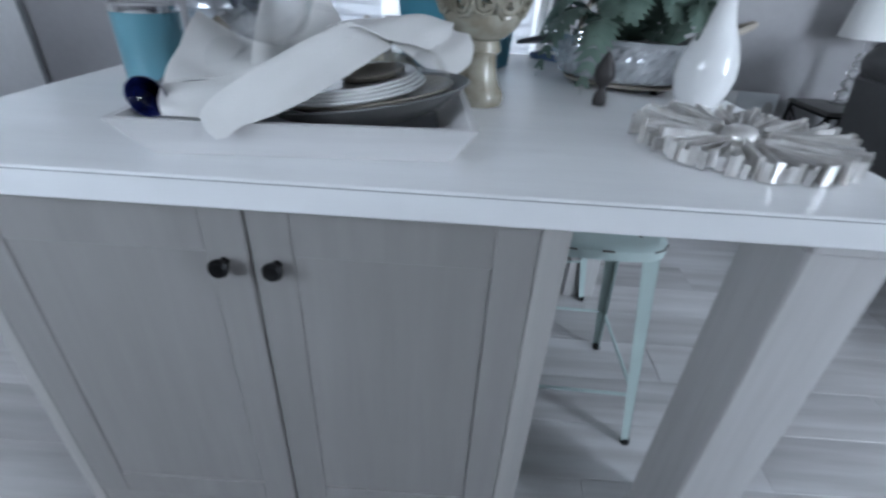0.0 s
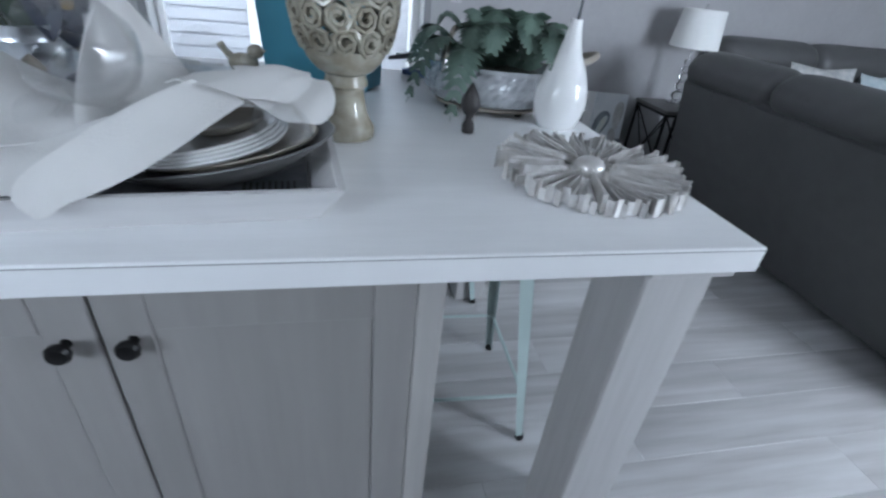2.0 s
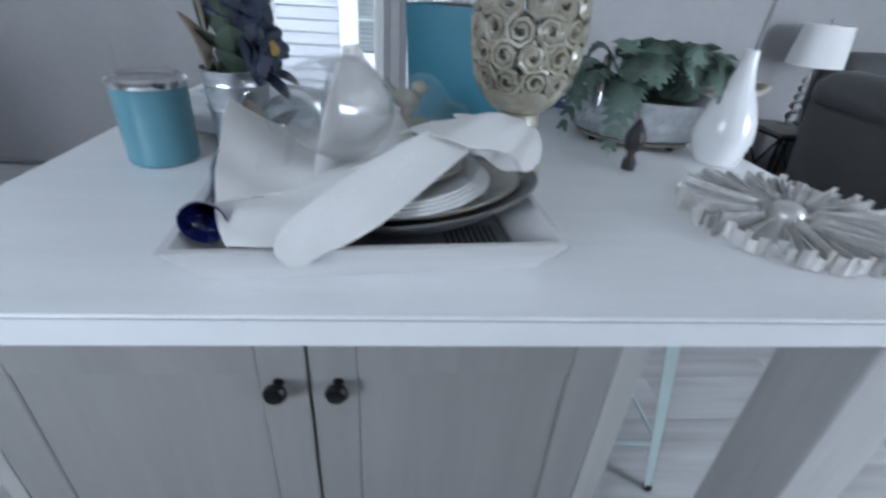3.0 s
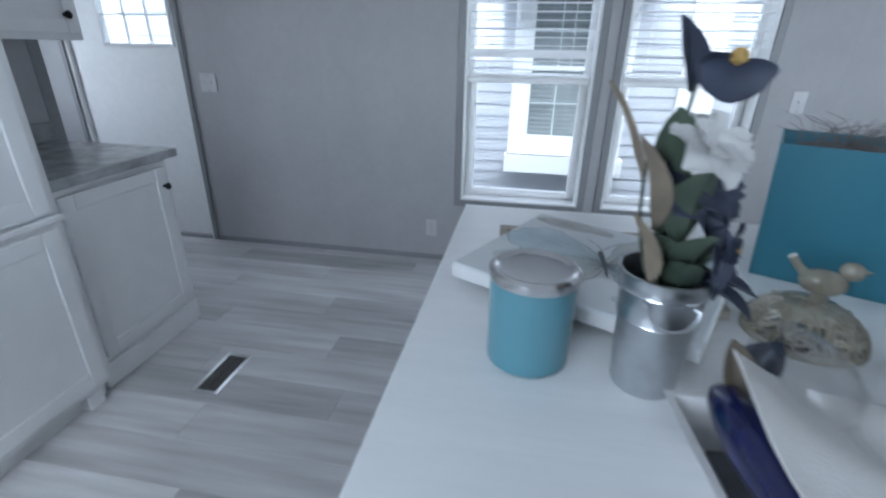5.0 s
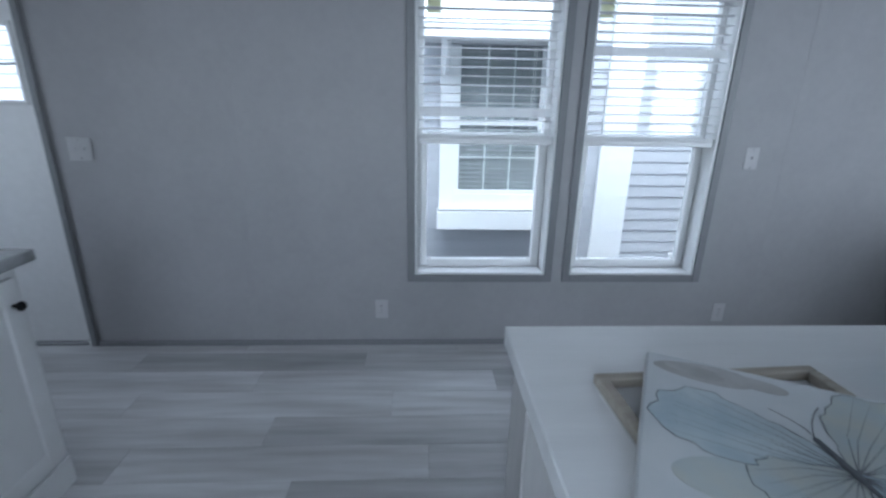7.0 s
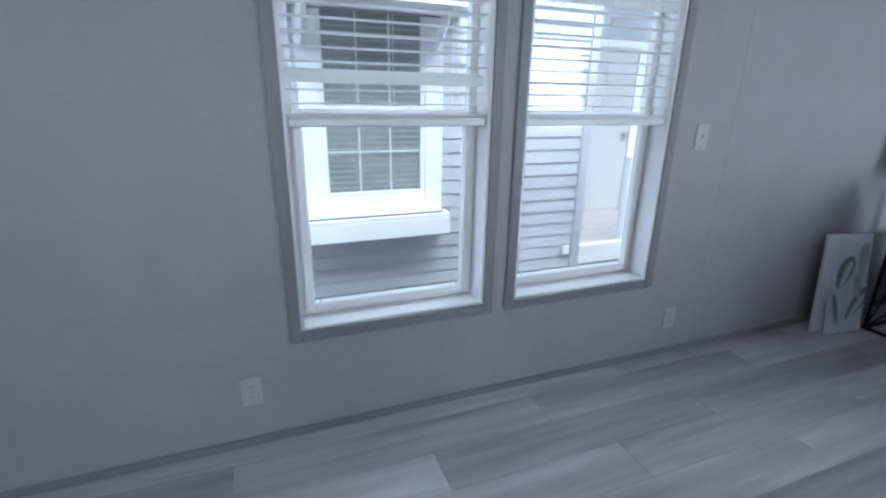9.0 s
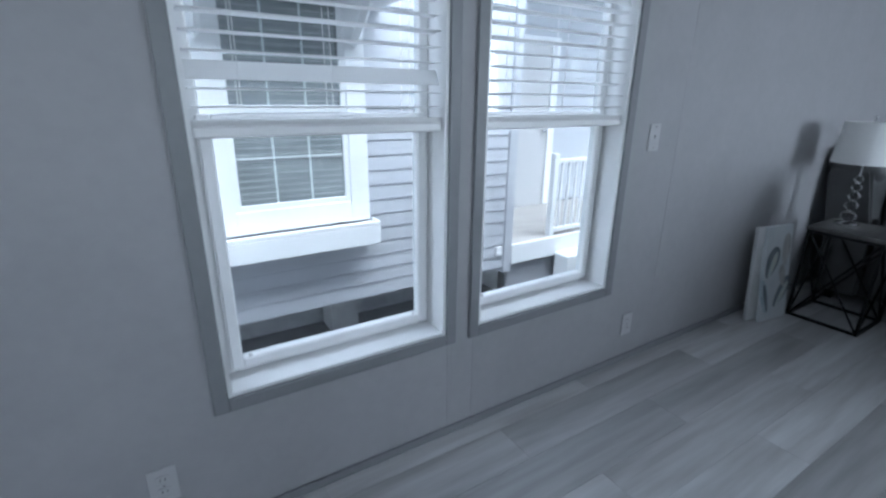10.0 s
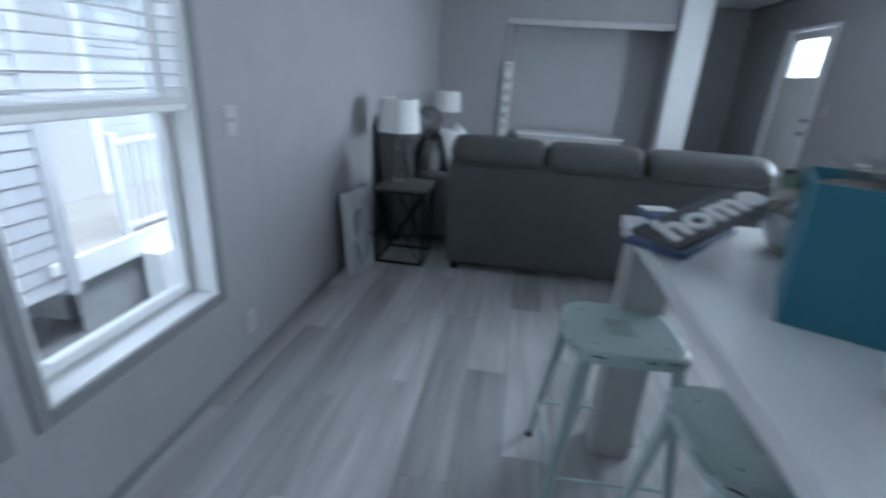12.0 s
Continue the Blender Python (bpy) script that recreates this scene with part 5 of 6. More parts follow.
def wing(root, ang, length, width, lobes, mat, z):
    pts = []
    n = 40
    for k in range(n):
        t = 2 * math.pi * k / n
        u = (1 - math.cos(t)) / 2
        w = width / 2 * math.sin(t) * (0.35 + 0.9 * u) * (1 + 0.07 * math.sin(lobes * t) + 0.05 * math.sin(3.1 * lobes * t + lobes))
        u *= 1 + 0.03 * math.sin(2.3 * lobes * t)
        pts.append((root[0] + u * length * math.cos(ang) - w * math.sin(ang), root[1] + u * length * math.sin(ang) + w * math.cos(ang)))
    part("painted_wing", outline_sheet(bmesh.new(), pts, z, 0.0005), mat, bc, "blue-grey painted wing")
    loop = [(x, y, z + 0.0006) for x, y in pts]
    part("outline", swept(loop, [0.0005 + 0.0006 * random.random() for _ in loop], 4, closed=True, flat=0.4), INK, bc, "dark brushed outline")
    for k in range(7):
        f = -0.85 + 1.7 * k / 6 + random.uniform(-0.08, 0.08)
        end = (root[0] + 0.88 * length * math.cos(ang) - f * 0.43 * width * math.sin(ang), root[1] + 0.88 * length * math.sin(ang) + f * 0.43 * width * math.cos(ang))
        mid = (root[0] + 0.4 * (end[0] - root[0]) - 0.012 * f * math.sin(ang), root[1] + 0.4 * (end[1] - root[1]) + 0.012 * f * math.cos(ang))
        part("vein", swept([(*root, z + 0.0006), (*mid, z + 0.0006), (*end, z + 0.0005)], [0.0009, 0.0004, 0.0001], 4, flat=0.4), INK, bc)


random.seed(9)
ROOT = (0.018, -0.015)
for k, (ang, ln, wd, m) in enumerate(((2.90, 0.216, 0.150, WASH_BLUE), (1.00, 0.195, 0.175, WASH_PALE), (3.97, 0.125, 0.135, WASH_PALE), (-0.40, 0.150, 0.10, WASH_BLUE))):
    wing(ROOT, ang, ln * 1.08, wd * 1.05, 5 + k, m, CT + 0.0003 + 0.0003 * k)
part("painted_body", swept([(-0.012, 0.040, CT + 0.002), (0.014, -0.012, CT + 0.002), (0.040, -0.066, CT + 0.002)], [0.005, 0.006, 0.0015], 6, flat=0.4), INK, bc, "dark painted body")
for sg in (-1, 1):
    part("antenna", swept(arc(lambda t: (-0.012 + (0.022 if sg > 0 else -0.045) * t * t, 0.040 + (0.085 if sg > 0 else 0.05) * t, CT + 0.001), 6), 0.0008, 4, flat=0.5), INK, bc)
for k, (cx, cy, ang, ln, wd, m) in enumerate(((-0.212, 0.150, 0.02, 0.15, 0.070, WASH_TAUPE), (-0.195, 0.160, -0.15, 0.09, 0.040, WASH_TAUPE), (-0.12, 0.160, -0.12, 0.10, 0.040, WASH_TAUPE), (-0.185, -0.10, 0.15, 0.11, 0.09, WASH_PALE), (0.07, -0.135, 0.1, 0.12, 0.06, WASH_BLUE), (0.11, 0.13, -0.2, 0.08, 0.06, WASH_BLUE))):
    part("colour_wash", outline_sheet(bmesh.new(), petal_outline(cx, cy, ang, ln, wd), CT + 0.0001, 0.0002 + 0.00025 * k), m, bc, "soft patch of colour wash")

# teal gift bag with dried grass
BG = pose(1.050, -1.832, TZ, rz=-25)
bag = thing("gift_bag", "large teal card gift bag filled with twigs and dried grass", "bag", BG)
BW, BD, BH, BT = 0.122, 0.104, 0.280, 0.004


def bag_wall(x0, x1, y0, y1, flare):
    bm = bmesh.new()
    box(bm, x0, x1, y0, y1, 0.0, BH)
    for v in bm.verts:
        if v.co.z > 0.1:
            v.co.x *= flare
            v.co.y *= flare
    part("side", bm, TEAL_BAG, bag)


for q in ((-BW, BW, -BD, -BD + BT), (-BW, BW, BD - BT, BD), (-BW, -BW + BT, -BD + BT, BD - BT), (BW - BT, BW, -BD + BT, BD - BT)):
    bag_wall(*q, 1.11)
part("base", boxed(-BW + BT, BW - BT, -BD + BT, BD - BT, 0.001, 0.004), TEAL_BAG, bag)
part("filling", cushion(bmesh.new(), 0, 0, 0.235, 2 * BW - 0.012, 2 * BD - 0.012, 0.07, 4), TWIG, bag, "dark filling of moss and twigs", smooth=True)
random.seed(21)
gb = bmesh.new()
for k in range(90):
    a, r = random.uniform(0, 6.28), random.uniform(0, 1)
    x, y = -0.03 + 0.09 * r * math.cos(a), 0.06 * r * math.sin(a)
    lx, ly = random.uniform(-0.08, 0.10), random.uniform(-0.05, 0.06)
    h = random.uniform(0.03, 0.075)
    sweep(gb, [(x, y, 0.255), (x + lx * 0.5, y + ly * 0.5, 0.255 + h * 0.8), (x + lx, y + ly, 0.255 + h)], [0.0009, 0.0007, 0.0003], 4)
tagged(part("dried_grass", gb, TWIG, bag, "grey dried grass"), kind="stuff")
for k in range(3):
    x = 0.05 + 0.022 * k
    part("twig", swept(arc(lambda t: (x + 0.02 * t + 0.012 * k * t * t, 0.01 * k - 0.02 - 0.03 * t + 0.02 * t * t * k, 0.24 + 0.42 * t), 8), [0.0016 - 0.00013 * j for j in range(9)], 6), TWIG, bag, "tall bare grey twig")
bq2 = bmesh.new()
for k in range(9):
    a = 2 * math.pi * k / 9

    def fn(u, v, a=a):
        return (0.085 + 0.034 * u * math.cos(a) - 0.02 * (v - 0.5) * math.sin(a), 0.0 + 0.034 * u * math.sin(a) + 0.02 * (v - 0.5) * math.cos(a), 0.275 + 0.022 * u * (1 - 0.4 * u))
    sheet(bq2, fn, 4, 3, 0.001)
part("rosette", bq2, WHITE_PETAL, bag, "white paper flower", smooth=True)

# pierced urn and its bird-topped lid
URN = (1.098, -2.275, TZ)
urn = thing("pierced_urn", "tall celadon ceramic urn with a pierced scroll body", "urn", pose(*URN))
part("foot", lathed([(0, 0), (0.055, 0), (0.058, 0.006), (0.057, 0.022), (0.052, 0.030), (0.048, 0.036), (0.041, 0.055), (0.036, 0.085), (0.037, 0.098), (0.043, 0.103), (0.043, 0.111), (0.040, 0.116), (0.040, 0.124), (0.0, 0.124)], 40), CELADON, urn, smooth=True)


def urn_r(z):
    """Outer radius of the pierced body by height above the foot."""
    t = (z - 0.165) / 0.315
    return 0.079 + 0.030 * math.sin(math.pi * min(1, max(0, t)) ** 0.8) - 0.040 * max(0, t) ** 1.5


part("bowl", lathed([(0, 0.1245), (0.040, 0.1245), (0.055, 0.132), (0.070, 0.148), (0.079, 0.165), (0.080, 0.172), (0.074, 0.172), (0.066, 0.150), (0.04, 0.136), (0, 0.134)], 44), CELADON, urn, smooth=True)
random.seed(3)


def scroll_lattice(parent, radius, zs, bar):
    for i, z in enumerate(zs):
        r = radius(z)
        n = max(6, int(2 * math.pi * r / 0.045))
        for k in range(n):
            a0 = 2 * math.pi * (k + 0.5 * (i % 2)) / n
            s = 2 * math.pi * r / n * 0.56
            spin = 1 if (k + i) % 2 else -1
            pts = []
            for j in range(15):
                t = j / 14
                ang = spin * (t * 4.1 * math.pi) + i
                rr = s * (1.02 - 0.78 * t)
                zz = z + rr * math.sin(ang)
                R = radius(zz) - bar * 0.4
                th = a0 + rr * math.cos(ang) / r
                pts.append((R * math.cos(th), R * math.sin(th), zz))
            part("scroll", swept(pts, [bar] * 12 + [bar * 1.1, bar * 1.3, bar * 1.4], 5), CELADON, parent, smooth=True)


scroll_lattice(urn, urn_r, [0.190 + 0.040 * k for k in range(7)], 0.0050)
part("rim", lathed([(0.066, 0.462), (0.070, 0.466), (0.070, 0.478), (0.064, 0.480), (0.058, 0.472)], 40, close=True), CELADON, urn, smooth=True)
lid = thing("urn_lid", "celadon pierced ceramic lid with a small bird on top", "lid", pose(0.880, -2.120, TZ, rz=-20))


def dome_r(z):
    return 0.090 * math.sqrt(max(0.02, 1 - (z / 0.066) ** 2))


part("rim", lathed([(0.074, 0), (0.090, 0), (0.091, 0.010), (0.088, 0.014), (0.076, 0.012)], 40, close=True), CELADON, lid, smooth=True)
scroll_lattice(lid, dome_r, [0.024, 0.043], 0.0045)
part("cap", lathed([(0.062, 0.050), (0.045, 0.060), (0.02, 0.066), (0, 0.067), (0, 0.062), (0.04, 0.055), (0.058, 0.047)], 32), CELADON, lid, smooth=True)
bird = cushion(bmesh.new(), 0.004, 0, 0.102, 0.066, 0.042, 0.042, 2.2)
cushion(bird, 0.034, 0, 0.128, 0.034, 0.030, 0.030, 2.1)
sweep(bird, [(-0.014, 0, 0.104), (-0.036, 0, 0.124), (-0.046, 0, 0.137)], [0.014, 0.009, 0.010], 10, flat=0.7)
sweep(bird, [(0.044, 0, 0.130), (0.058, 0, 0.132)], [0.005, 0.001], 8)
sweep(bird, [(0.005, 0, 0.063), (0.005, 0, 0.09)], [0.015, 0.012], 10)
part("bird_finial", bird, CELADON, lid, "small glazed bird finial", smooth=True)

# white bottle vase
vase = thing("bottle_vase", "glossy white porcelain bottle vase with a metal reed", "vase", pose(1.620, -2.150, TZ))
part("body", lathed([(0, 0), (0.046, 0), (0.050, 0.004), (0.060, 0.030), (0.0655, 0.062), (0.062, 0.095), (0.048, 0.135), (0.030, 0.172), (0.020, 0.205), (0.0155, 0.230), (0.0145, 0.246), (0.0125, 0.246), (0.012, 0.20), (0, 0.19)], 48), PORCELAIN, vase, smooth=True)
part("reed", swept([(0.0, 0, 0.195), (0.006, 0.0, 0.32), (0.012, 0.002, 0.46)], [0.0045, 0.004, 0.003], 8), STEEL, vase, "thin metal reed")

# hammered bowl with ferns
BO = (1.475, -2.000, TZ)
bowl = thing("hammered_bowl", "oval hammered silver glass bowl with looped rope handles", "bowl", pose(*BO, rz=-22))


bb = bmesh.new()
NU, prof = 84, [(0.140, 0.022), (0.152, 0.030), (0.161, 0.041), (0.168, 0.053), (0.173, 0.065), (0.177, 0.077), (0.180, 0.089), (0.182, 0.101), (0.183, 0.110), (0.186, 0.119), (0.182, 0.120), (0.172, 0.100), (0.155, 0.060), (0.135, 0.040)]
rings = []
for i, (r, z) in enumerate(prof):
    ring = []
    for k in range(NU):
        a = 2 * math.pi * k / NU
        stud = 0.0055 if i in (1, 3, 5, 7) and (k + i // 2) % 2 else 0.0
        ring.append(bb.verts.new(((r + stud) * math.cos(a), (r + stud) * 0.72 * math.sin(a), z)))
    rings.append(ring)
for a, b in zip(rings, rings[1:]):
    for k in range(NU):
        j = (k + 1) % NU
        bb.faces.new((a[k], a[j], b[j], b[k]))
bb.faces.new(rings[0])
bb.faces.new(rings[-1])
part("body", bb, SILVER_GLASS, bowl, "studded silver glass")
part("base_band", lathed([(0.118, 0.009), (0.137, 0.011), (0.143, 0.019), (0.12, 0.0195), (0, 0.019), (0, 0.009)], 44, squash=(1, 0.72)), RAW_WOOD, bowl, "tan lower band", smooth=True)
for a in (0.65, 2.54, 3.83, 5.6):
    part("foot", lathed([(0, 0), (0.008, 0), (0.011, 0.006), (0.007, 0.0105), (0, 0.0105)], 12, at=(0.122 * math.cos(a), 0.086 * math.sin(a), 0)), BLACK, bowl)


def rope_handle(a, b, top):
    """A half hoop from a to b, fallen over towards top."""
    a, b, top = Vector(a), Vector(b), Vector(top)
    lift = top - (a + b) / 2
    h = part("handle", swept(arc(lambda t: (a + b) / 2 + (a - b) / 2 * math.cos(math.pi * t) + lift * math.sin(math.pi * t), 20), 0.0075, 10), RAW_WOOD, bowl, "tan rope-wrapped handle", smooth=True)
    for p in (a, b):
        part("ferrule", swept([p - Vector((0, 0, 0.014)), p + lift * 0.22], 0.0092, 12), STEEL, h, "steel ferrule", smooth=True)


rope_handle((-0.102, -0.114, 0.112), (-0.086, 0.119, 0.112), (-0.098, 0.016, 0.192))
rope_handle((0.140, -0.088, 0.112), (0.140, 0.088, 0.112), (0.262, -0.015, 0.168))
fern = thing("artificial_fern", "bushy green artificial fern spilling over the bowl", "plant", pose(BO[0], BO[1], BO[2] + 0.098))
random.seed(12)


def frond(base, dirn, length, rise, drop):
    d = Vector((*dirn, 0)).normalized()
    side = Vector((-d.y, d.x, 0))
    base = Vector(base)

    def rib(t):
        return base + d * length * (t - 0.15 * t * t) + Vector((0, 0, rise * math.sin(math.pi * min(1, t * 1.05) * 0.62) * 1.2 - drop * t ** 2.4))
    bm = bmesh.new()
    sweep(bm, [rib(t / 10) for t in range(11)], [0.0017 - 0.00012 * t for t in range(11)], 5)
    n = 15
    for k in range(1, n):
        t = k / n
        p = rib(t)
        w = 0.050 * math.sin(math.pi * (0.12 + 0.86 * t)) ** 0.7
        fw = (rib(min(1, t + 0.03)) - rib(t)).normalized()
        for sgn in (-1, 1):
            tip = p + side * sgn * w + fw * w * 0.55 - Vector((0, 0, w * 0.25))
            q = side * sgn
            half = fw * 0.0125
            mid = (p + tip) / 2 + Vector((0, 0, 0.003))
            vs = [bm.verts.new(c) for c in (p - half * 0.6, mid - half, tip, mid + half, p + half * 0.6)]
            bm.faces.new(vs)
            vs2 = [bm.verts.new(v.co - Vector((0, 0, 0.0007))) for v in vs]
            bm.faces.new(vs2[::-1])
    part("frond", bm, FERN, fern, smooth=False)


for ang, ln, rise, drop, bx, by in ((208, 0.245, 0.115, 0.195, -0.05, -0.02), (236, 0.20, 0.10, 0.20, -0.05, -0.05), (190, 0.20, 0.12, 0.13, -0.06, 0.0), (225, 0.13, 0.12, 0.08, -0.01, -0.03), (255, 0.15, 0.13, 0.09, 0.0, -0.02),
                                    (290, 0.15, 0.13, 0.08, 0.02, -0.01), (320, 0.16, 0.13, 0.07, 0.05, 0.0), (335, 0.15, 0.12, 0.05, 0.05, -0.01), (15, 0.10, 0.11, 0.05, 0.02, 0.0), (60, 0.10, 0.11, 0.06, 0.0, 0.0),
                                    (100, 0.13, 0.13, 0.06, 0.0, 0.02), (160, 0.15, 0.13, 0.08, -0.03, 0.02), (270, 0.12, 0.14, 0.05, 0.06, -0.02), (240, 0.11, 0.14, 0.05, 0.02, 0.0), (305, 0.14, 0.13, 0.07, 0.07, -0.03), (275, 0.15, 0.12, 0.10, 0.09, -0.04)):
    a = radians(ang + random.uniform(-6, 6))
    frond((bx, by, 0.0), (math.cos(a), math.sin(a)), ln, rise, drop)
part("moss", cushion(bmesh.new(), 0, 0, -0.005, 0.27, 0.21, 0.04, 3), STEM, fern, smooth=True)

# small dark carved finial
solo("carved_finial", lathed([(0, 0), (0.013, 0), (0.015, 0.006), (0.014, 0.020), (0.009, 0.030), (0.008, 0.038), (0.016, 0.046), (0.022, 0.060), (0.021, 0.074), (0.014, 0.090), (0.006, 0.104), (0, 0.112)], 24), DARK_WOOD,
     "small dark carved wooden bud finial", "ornament", at=pose(1.370, -2.233, TZ), smooth=True)

# silver sunburst wall ornament lying on the countertop
sb = thing("sunburst_ornament", "round silver sunburst ornament of radiating metal strips, lying flat", "ornament", pose(1.550, -2.480, TZ))
random.seed(31)
part("disc", lathed([(0, 0), (0.155, 0.0), (0.157, 0.004), (0, 0.006)], 48), SILVER_LEAF, sb, smooth=True)
NS = 92
for k in range(NS):
    a = 2 * math.pi * (k + random.uniform(-0.22, 0.22)) / NS
    r1 = random.choice((0.178, 0.176, 0.168, 0.158, 0.177, 0.172))
    r0 = random.uniform(0.030, 0.085)
    h1 = random.uniform(0.020, 0.037)
    h0 = random.uniform(0.010, 0.032)
    bm = bmesh.new()
    d, s2 = Vector((math.cos(a), math.sin(a), 0)), Vector((-math.sin(a), math.cos(a), 0))
    w0, w1 = 0.0008, random.uniform(0.0009, 0.0016)
    up = Vector((0, 0, 1))
    vs = [bm.verts.new(p) for p in (d * r0 - s2 * w0 + up * 0.006, d * r0 + s2 * w0 + up * 0.006, d * r1 + s2 * w1 + up * 0.002, d * r1 - s2 * w1 + up * 0.002,
                                    d * r0 - s2 * w0 + up * h0, d * r0 + s2 * w0 + up * h0, d * r1 + s2 * w1 + up * h1, d * r1 - s2 * w1 + up * h1)]
    for f in ((0, 1, 2, 3), (4, 7, 6, 5), (0, 4, 5, 1), (1, 5, 6, 2), (2, 6, 7, 3), (3, 7, 4, 0)):
        bm.faces.new([vs[i] for i in f])
    fin = part("strip", bm, SILVER_LEAF, sb)
    # the strip's outer end is folded over into a small upright tab
    tab_w, tw2 = random.uniform(0.0042, 0.0068), random.uniform(-0.75, 0.75)
    q = (s2 * math.cos(tw2) + d * math.sin(tw2)).normalized()
    n2 = q.cross(up)
    c0 = d * (r1 + 0.001)
    tb = bmesh.new()
    tv = [tb.verts.new(c0 + q * sx * tab_w + n2 * sy * 0.0010 + up * z) for z in (0.001, h1 + 0.001) for sx, sy in ((-1, -1), (1, -1), (1, 1), (-1, 1))]
    for f in ((0, 1, 2, 3), (4, 7, 6, 5), (0, 4, 5, 1), (1, 5, 6, 2), (2, 6, 7, 3), (3, 7, 4, 0)):
        tb.faces.new([tv[i] for i in f])
    part("tab", tb, SILVER_LEAF, fin)
part("hub", lathed([(0.030, 0.006), (0.030, 0.020), (0.028, 0.026), (0.021, 0.033), (0.010, 0.037), (0, 0.038)], 28), SILVER_LEAF, sb, "domed metal hub", smooth=True)

# painted signs stacked at the far corner
sg2 = thing("wooden_sign", "blue board sign with white lettering under another", "sign", pose(1.50, -1.665, TZ, rz=-38), group="painted signs")
part("board", boxed(-0.20, 0.20, -0.085, 0.085, 0.0, 0.018, bevel=0.002), SIGN_BLUE, sg2)
for k in range(5):
    part("letter_bar", boxed(-0.16 + k * 0.066, -0.115 + k * 0.066, -0.062, 0.05, 0.0182, 0.0205), WHITE_PAINT, sg2, "hidden white letter")
sg3 = thing("wooden_sign", "blue board sign with a white edge, lying on another", "sign", pose(1.625, -1.640, TZ + 0.021, rz=10), group="painted signs")
part("board", boxed(-0.09, 0.09, -0.06, 0.06, 0.0, 0.020, bevel=0.002), SIGN_BLUE, sg3)
part("stripe", boxed(0.02, 0.085, -0.05, 0.05, 0.0202, 0.022), WHITE_PAINT, sg3, "white painted stripe")
sg = thing("home_sign", "dark grey board sign with raised white script, propped on a bowl", "sign", Matrix.Translation((1.424, -1.688, 0.998)) @ Matrix.Rotation(radians(-55), 4, "Z") @ Matrix.Rotation(radians(-13.5), 4, "Y"), group="painted signs")
part("board", boxed(-0.20, 0.20, -0.080, 0.080, 0.0, 0.014, bevel=0.002), SIGN_DARK, sg)
lo = new("lettering", letter_mesh("home", 0.165, 0.003, WHITE_PAINT, 0.0055, 0.35))
lo.parent = sg
lo.location = (0.0, 0.0, 0.0172)
tagged(lo, "raised white script word home")

# ---- the lane and the neighbouring house ----
NY, NXC, NZ0 = 2.12, 2.865, -0.352
solo("ground", boxed(-60, 60, WT + 0.30, 70, -0.95, -0.80), GRAVEL, "grey gravel of the lane between the houses", "ground", kind="structure")
solo("ground_street", boxed(-60, 60, -70, WT + 0.299, -0.95, -0.81), GRAVEL, "grey ground of the street side", "ground", kind="structure")
solo("skirting_wall", boxed(X0 - WT, X1 + WT, YS - WT, WT - 0.01, -0.81, -0.221), SIDING, "blue-grey skirting under the house", "wall", kind="structure")
house = thing("neighbour_house", "neighbouring house clad in blue-grey lap siding with white trim", "house")
part("wall", boxed(-7.0, NXC - 0.01, NY + 0.012, NY + 0.2, NZ0, 3.05), SIDING, house)
part("wall", boxed(NXC - 0.2, NXC - 0.01, NY + 0.2, 3.5, NZ0, 3.05), SIDING, house)
part("porch_wall", boxed(NXC - 0.01, 9.0, 3.42, 3.6, -0.2, 3.05), SIDING, house)
part("roof", boxed(-7.4, 9.4, NY - 0.30, 8.0, 3.05, 3.25, bevel=0.02), ROOF, house)
part("soffit", boxed(-7.4, 9.4, NY - 0.32, NY - 0.30, 2.98, 3.24), EXT_WHITE, house)
for k in range(5):
    part("pier", boxed(-4.61 + 1.9 * k, -4.36 + 1.9 * k, NY + 0.33, NY + 0.60, -0.80, NZ0), PIER, house)
# backing sheet added close behind the piers to keep the crawl space from blackness
part("crawl_back", boxed(-7.0, 9.0, NY + 0.62, NY + 0.72, -0.80, NZ0), PIER, house)
part("corner_board", boxed(NXC - 0.10, NXC, NY - 0.020, NY + 0.10, NZ0 - 0.06, 3.0, bevel=0.004), SIDING, house, "blue-grey corner board")
part("trim_board", boxed(1.79, 2.125, NY - 0.030, NY + 0.01, NZ0, 3.0, bevel=0.004), EXT_WHITE, house, "wide white upright board")
wn2 = part("window", boxed(0.36, 1.19, NY - 0.014, NY - 0.012, 0.50, 1.86), HAZED_GLASS, house, "window with dark room behind, greyed by painted glare haze")
for a, b, z0, z1 in ((0.21, 0.36, 0.34, 1.86), (1.19, 1.34, 0.34, 1.86), (0.36, 1.19, 0.34, 0.50)):
    part("trim", boxed(a, b, NY - 0.045, NY + 0.0, z0, z1, bevel=0.003), EXT_WHITE, wn2, "white board trim")
for a, b, z0, z1 in ((0.36, 0.40, 0.50, 1.86), (1.15, 1.19, 0.50, 1.86), (0.40, 1.15, 0.50, 0.54), (0.40, 1.15, 1.16, 1.21)):
    part("frame", boxed(a, b, NY - 0.036, NY - 0.0145, z0, z1, bevel=0.002), EXT_WHITE, wn2)
for k in (1, 2):
    x = 0.40 + 0.75 * k / 3
    part("glazing_bar", boxed(x - 0.007, x + 0.007, NY - 0.026, NY - 0.0205, 0.54, 1.86), EXT_WHITE, wn2)
for z in (0.86, 1.52):
    part("glazing_bar", boxed(0.40, 1.15, NY - 0.0265, NY - 0.020, z - 0.007, z + 0.007), EXT_WHITE, wn2)
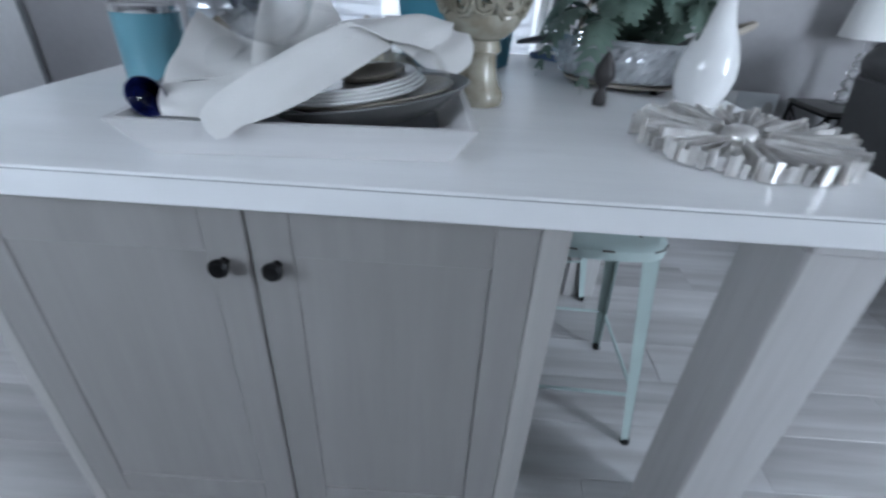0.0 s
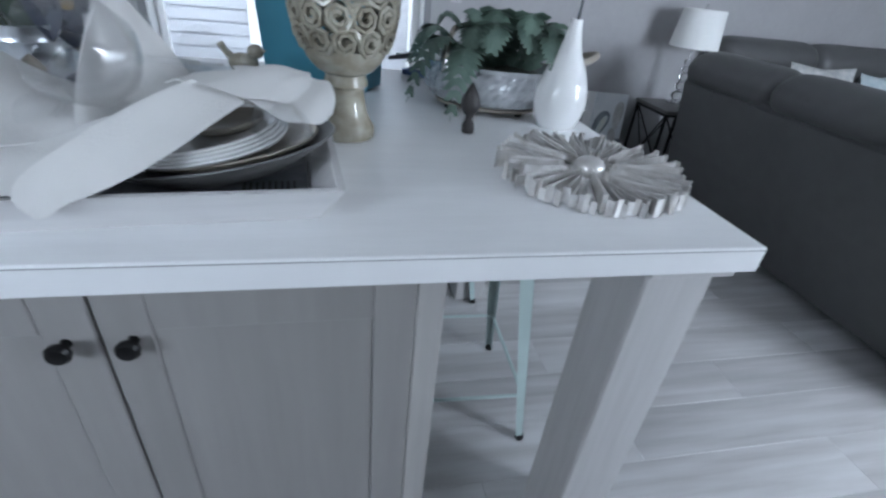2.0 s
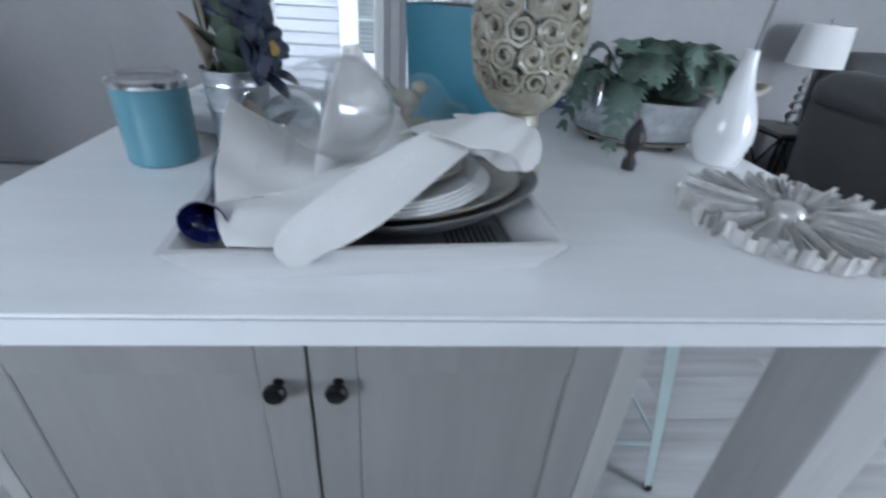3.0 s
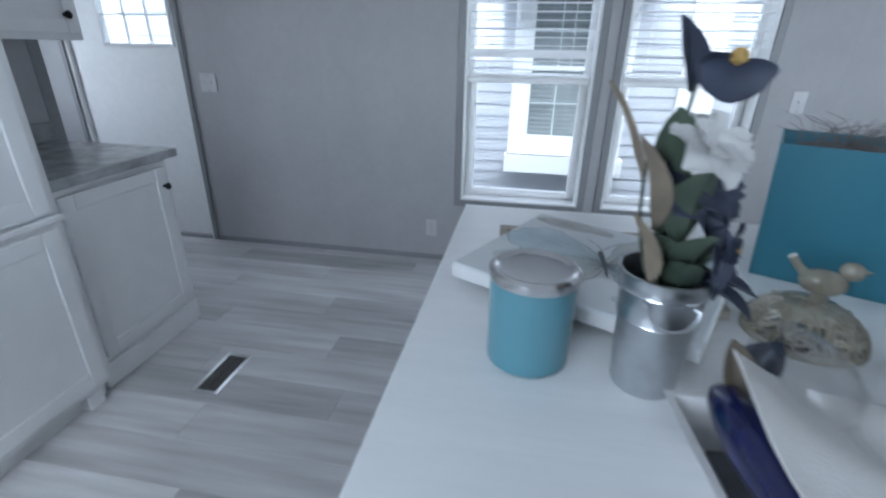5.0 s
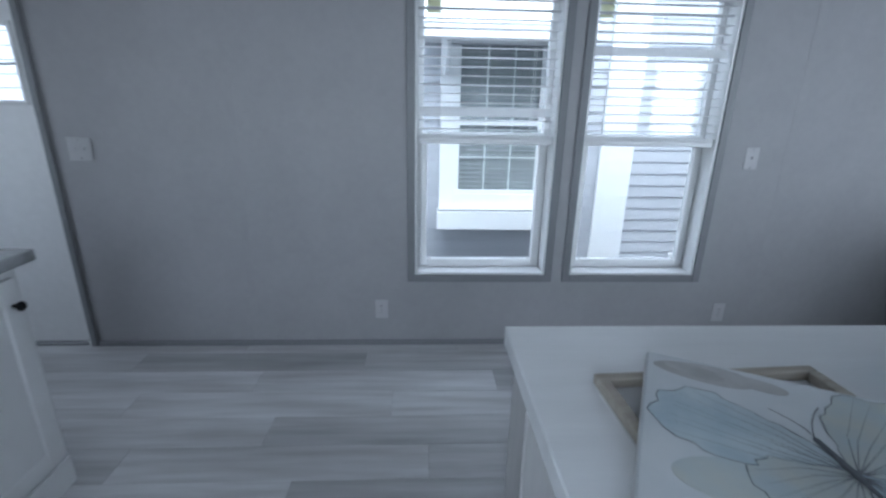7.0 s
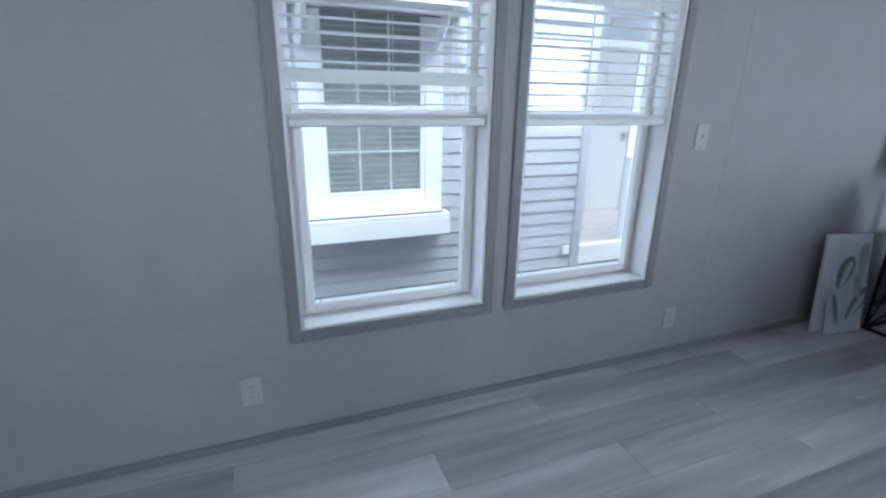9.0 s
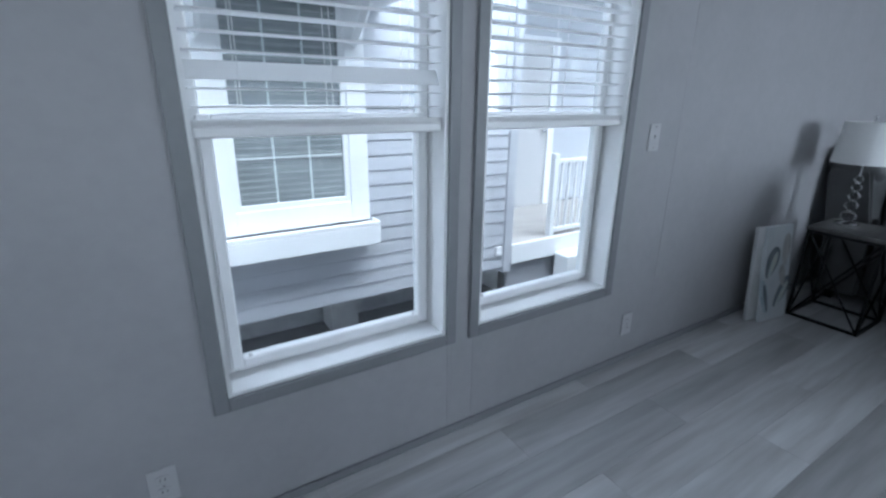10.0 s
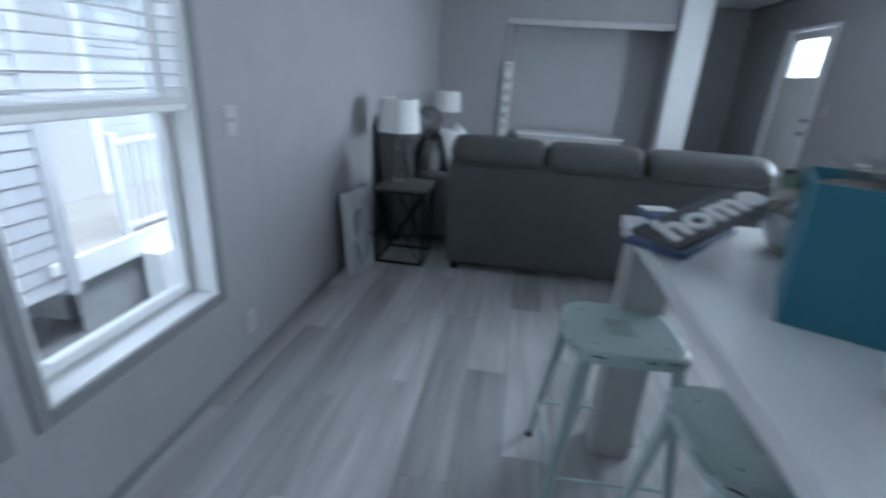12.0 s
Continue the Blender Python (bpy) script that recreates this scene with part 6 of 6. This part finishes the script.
for k in range(29):
    z = 0.57 + k * 0.044
    part("blind_slat", boxed(0.405, 1.145, NY - 0.0195, NY - 0.0150, z, z + 0.012), PIER, wn2)
g = part("pane", boxed(0.40, 1.15, NY - 0.0300, NY - 0.0285, 0.54, 1.86), PANE, wn2)
g.visible_shadow = False
fb = part("flower_box", boxed(0.19, 1.36, NY - 0.20, NY - 0.046, 0.175, 0.325, bevel=0.004), EXT_WHITE, house, "white window box")
for a, b, c, d in ((0.19, 1.36, NY - 0.20, NY - 0.185), (0.19, 0.205, NY - 0.184, NY - 0.05), (1.345, 1.36, NY - 0.184, NY - 0.05)):
    part("lip", boxed(a, b, c, d, 0.326, 0.355, bevel=0.002), EXT_WHITE, fb)
aw = part("awning", boxed(0.06, 1.49, NY - 0.46, NY - 0.012, 1.875, 1.99, bevel=0.004), EXT_WHITE, house, "white awning over the window")
slope = bmesh.new()
v8 = [slope.verts.new(p) for p in ((0.06, NY - 0.47, 1.99), (1.49, NY - 0.47, 1.99), (1.49, NY - 0.012, 2.38), (0.06, NY - 0.012, 2.38), (0.06, NY - 0.012, 1.991), (1.49, NY - 0.012, 1.991))]
for f in ((0, 1, 2, 3), (3, 2, 5, 4), (0, 4, 5, 1), (0, 3, 4), (1, 5, 2)):
    slope.faces.new([v8[i] for i in f])
part("slope", slope, EXT_WHITE, aw)
for x in (0.25, 1.26):
    part("bracket", swept([(x, NY - 0.05, 1.62), (x, NY - 0.20, 1.72), (x, NY - 0.36, 1.874)], 0.035, 4), EXT_WHITE, aw, "curved white bracket")
part("hydrant_plate", boxed(2.66, 2.73, NY - 0.032, NY - 0.012, -0.21, -0.12, bevel=0.003), EXT_WHITE, house, "small white outside tap plate")
# porch beside the corner
porch = thing("porch", "raised porch with a white railing beside the neighbouring house", "porch")
part("deck", boxed(NXC + 0.001, 7.0, 2.13, 3.40, -0.21, -0.13, bevel=0.004), CONCRETE, porch, "tan boarded deck")
part("fascia", boxed(NXC + 0.001, 7.0, 2.10, 2.129, -0.34, -0.13, bevel=0.004), EXT_WHITE, porch)
# added panel: its grey imitates the shade below the deck
part("skirting", boxed(NXC + 0.001, 7.0, 2.16, 2.18, -0.80, -0.341), GAP_GREY, porch, "grey panel standing in for the shaded gap under the deck")
part("step_block", boxed(3.47, 4.4, 1.90, 2.095, -0.80, -0.30, bevel=0.01), EXT_WHITE, porch, "white stair block")
for x in [3.53 + 0.105 * k for k in range(24)]:
    part("baluster", boxed(x, x + 0.022, 2.15, 2.172, -0.05, 0.64), EXT_WHITE, porch)
part("top_rail", boxed(3.47, 6.2, 2.135, 2.187, 0.64, 0.68, bevel=0.004), EXT_WHITE, porch)
part("low_rail", boxed(3.47, 6.2, 2.14, 2.182, -0.09, -0.05, bevel=0.004), EXT_WHITE, porch)
for x in (3.40, 6.2):
    part("post", boxed(x, x + 0.065, 2.13, 2.195, -0.13, 0.74, bevel=0.005), EXT_WHITE, porch)
pd = part("door", boxed(3.75, 4.45, 3.365, 3.398, -0.128, 1.9, bevel=0.003), PLASTIC, house, "pale grey porch door")
for a, b, z0, z1 in ((3.63, 3.75, -0.128, 2.0), (4.45, 4.57, -0.128, 2.0), (3.75, 4.45, 1.9, 2.0)):
    part("casing", boxed(a, b, 3.35, 3.398, z0, z1, bevel=0.003), EXT_WHITE, pd)
part("knob", lathed([(0, 0), (0.03, 0), (0.03, 0.03), (0, 0.04)], 14, at=(4.37, 3.33, 0.85)), STEEL, pd)

# lap siding, course by course: each board leans out at its foot
LAP = 0.118


def lap_mesh(length):
    bm = bmesh.new()
    pr = [(0.012, 0.0), (-0.008, 0.002), (-0.010, 0.008), (-0.002, LAP), (0.012, LAP)]
    rows = [[bm.verts.new((x, y, z)) for y, z in pr] for x in (0.0, length)]
    for k in range(len(pr)):
        j = (k + 1) % len(pr)
        bm.faces.new((rows[0][k], rows[1][k], rows[1][j], rows[0][j]))
    bm.faces.new(rows[0])
    bm.faces.new(rows[1])
    return mesh_of("siding_board", bm, SIDING)


long_board, short_board = lap_mesh(NXC - 0.10 + 7.0), lap_mesh(9.0 - NXC)
for k in range(28):
    o = new("siding_board", long_board)
    o.parent, o.location = house, (-7.0, NY, NZ0 + k * LAP)
for k in range(26):
    o = new("siding_board", short_board)
    o.parent, o.location = house, (NXC, 3.405, -0.12 + k * LAP)

# ---- floor planks ----
PW, PL = 0.187, 1.22
floor_ob = bpy.data.objects["floor"]


def plank_mesh(length):
    return mesh_of("plank", boxed(-length / 2, length / 2, -PW / 2 + 0.0004, PW / 2 - 0.0004, -0.005, 0.0, bevel=0.0012), FLOOR)


whole = plank_mesh(PL - 0.0008)
random.seed(77)
row = 0
y = -0.465 + 2.5 * PW
while y > YS:
    x = X0 - (row * 0.43 % 1.0) * PL
    while x < X1:
        a, b = max(x, X0), min(x + PL, X1)
        if b - a > 0.03:
            o = new("plank", whole if b - a > PL - 0.001 else plank_mesh(b - a - 0.0008))
            o.parent, o.location = floor_ob, ((a + b) / 2, y, 0.0)
        x += PL
    row += 1
    y -= PW
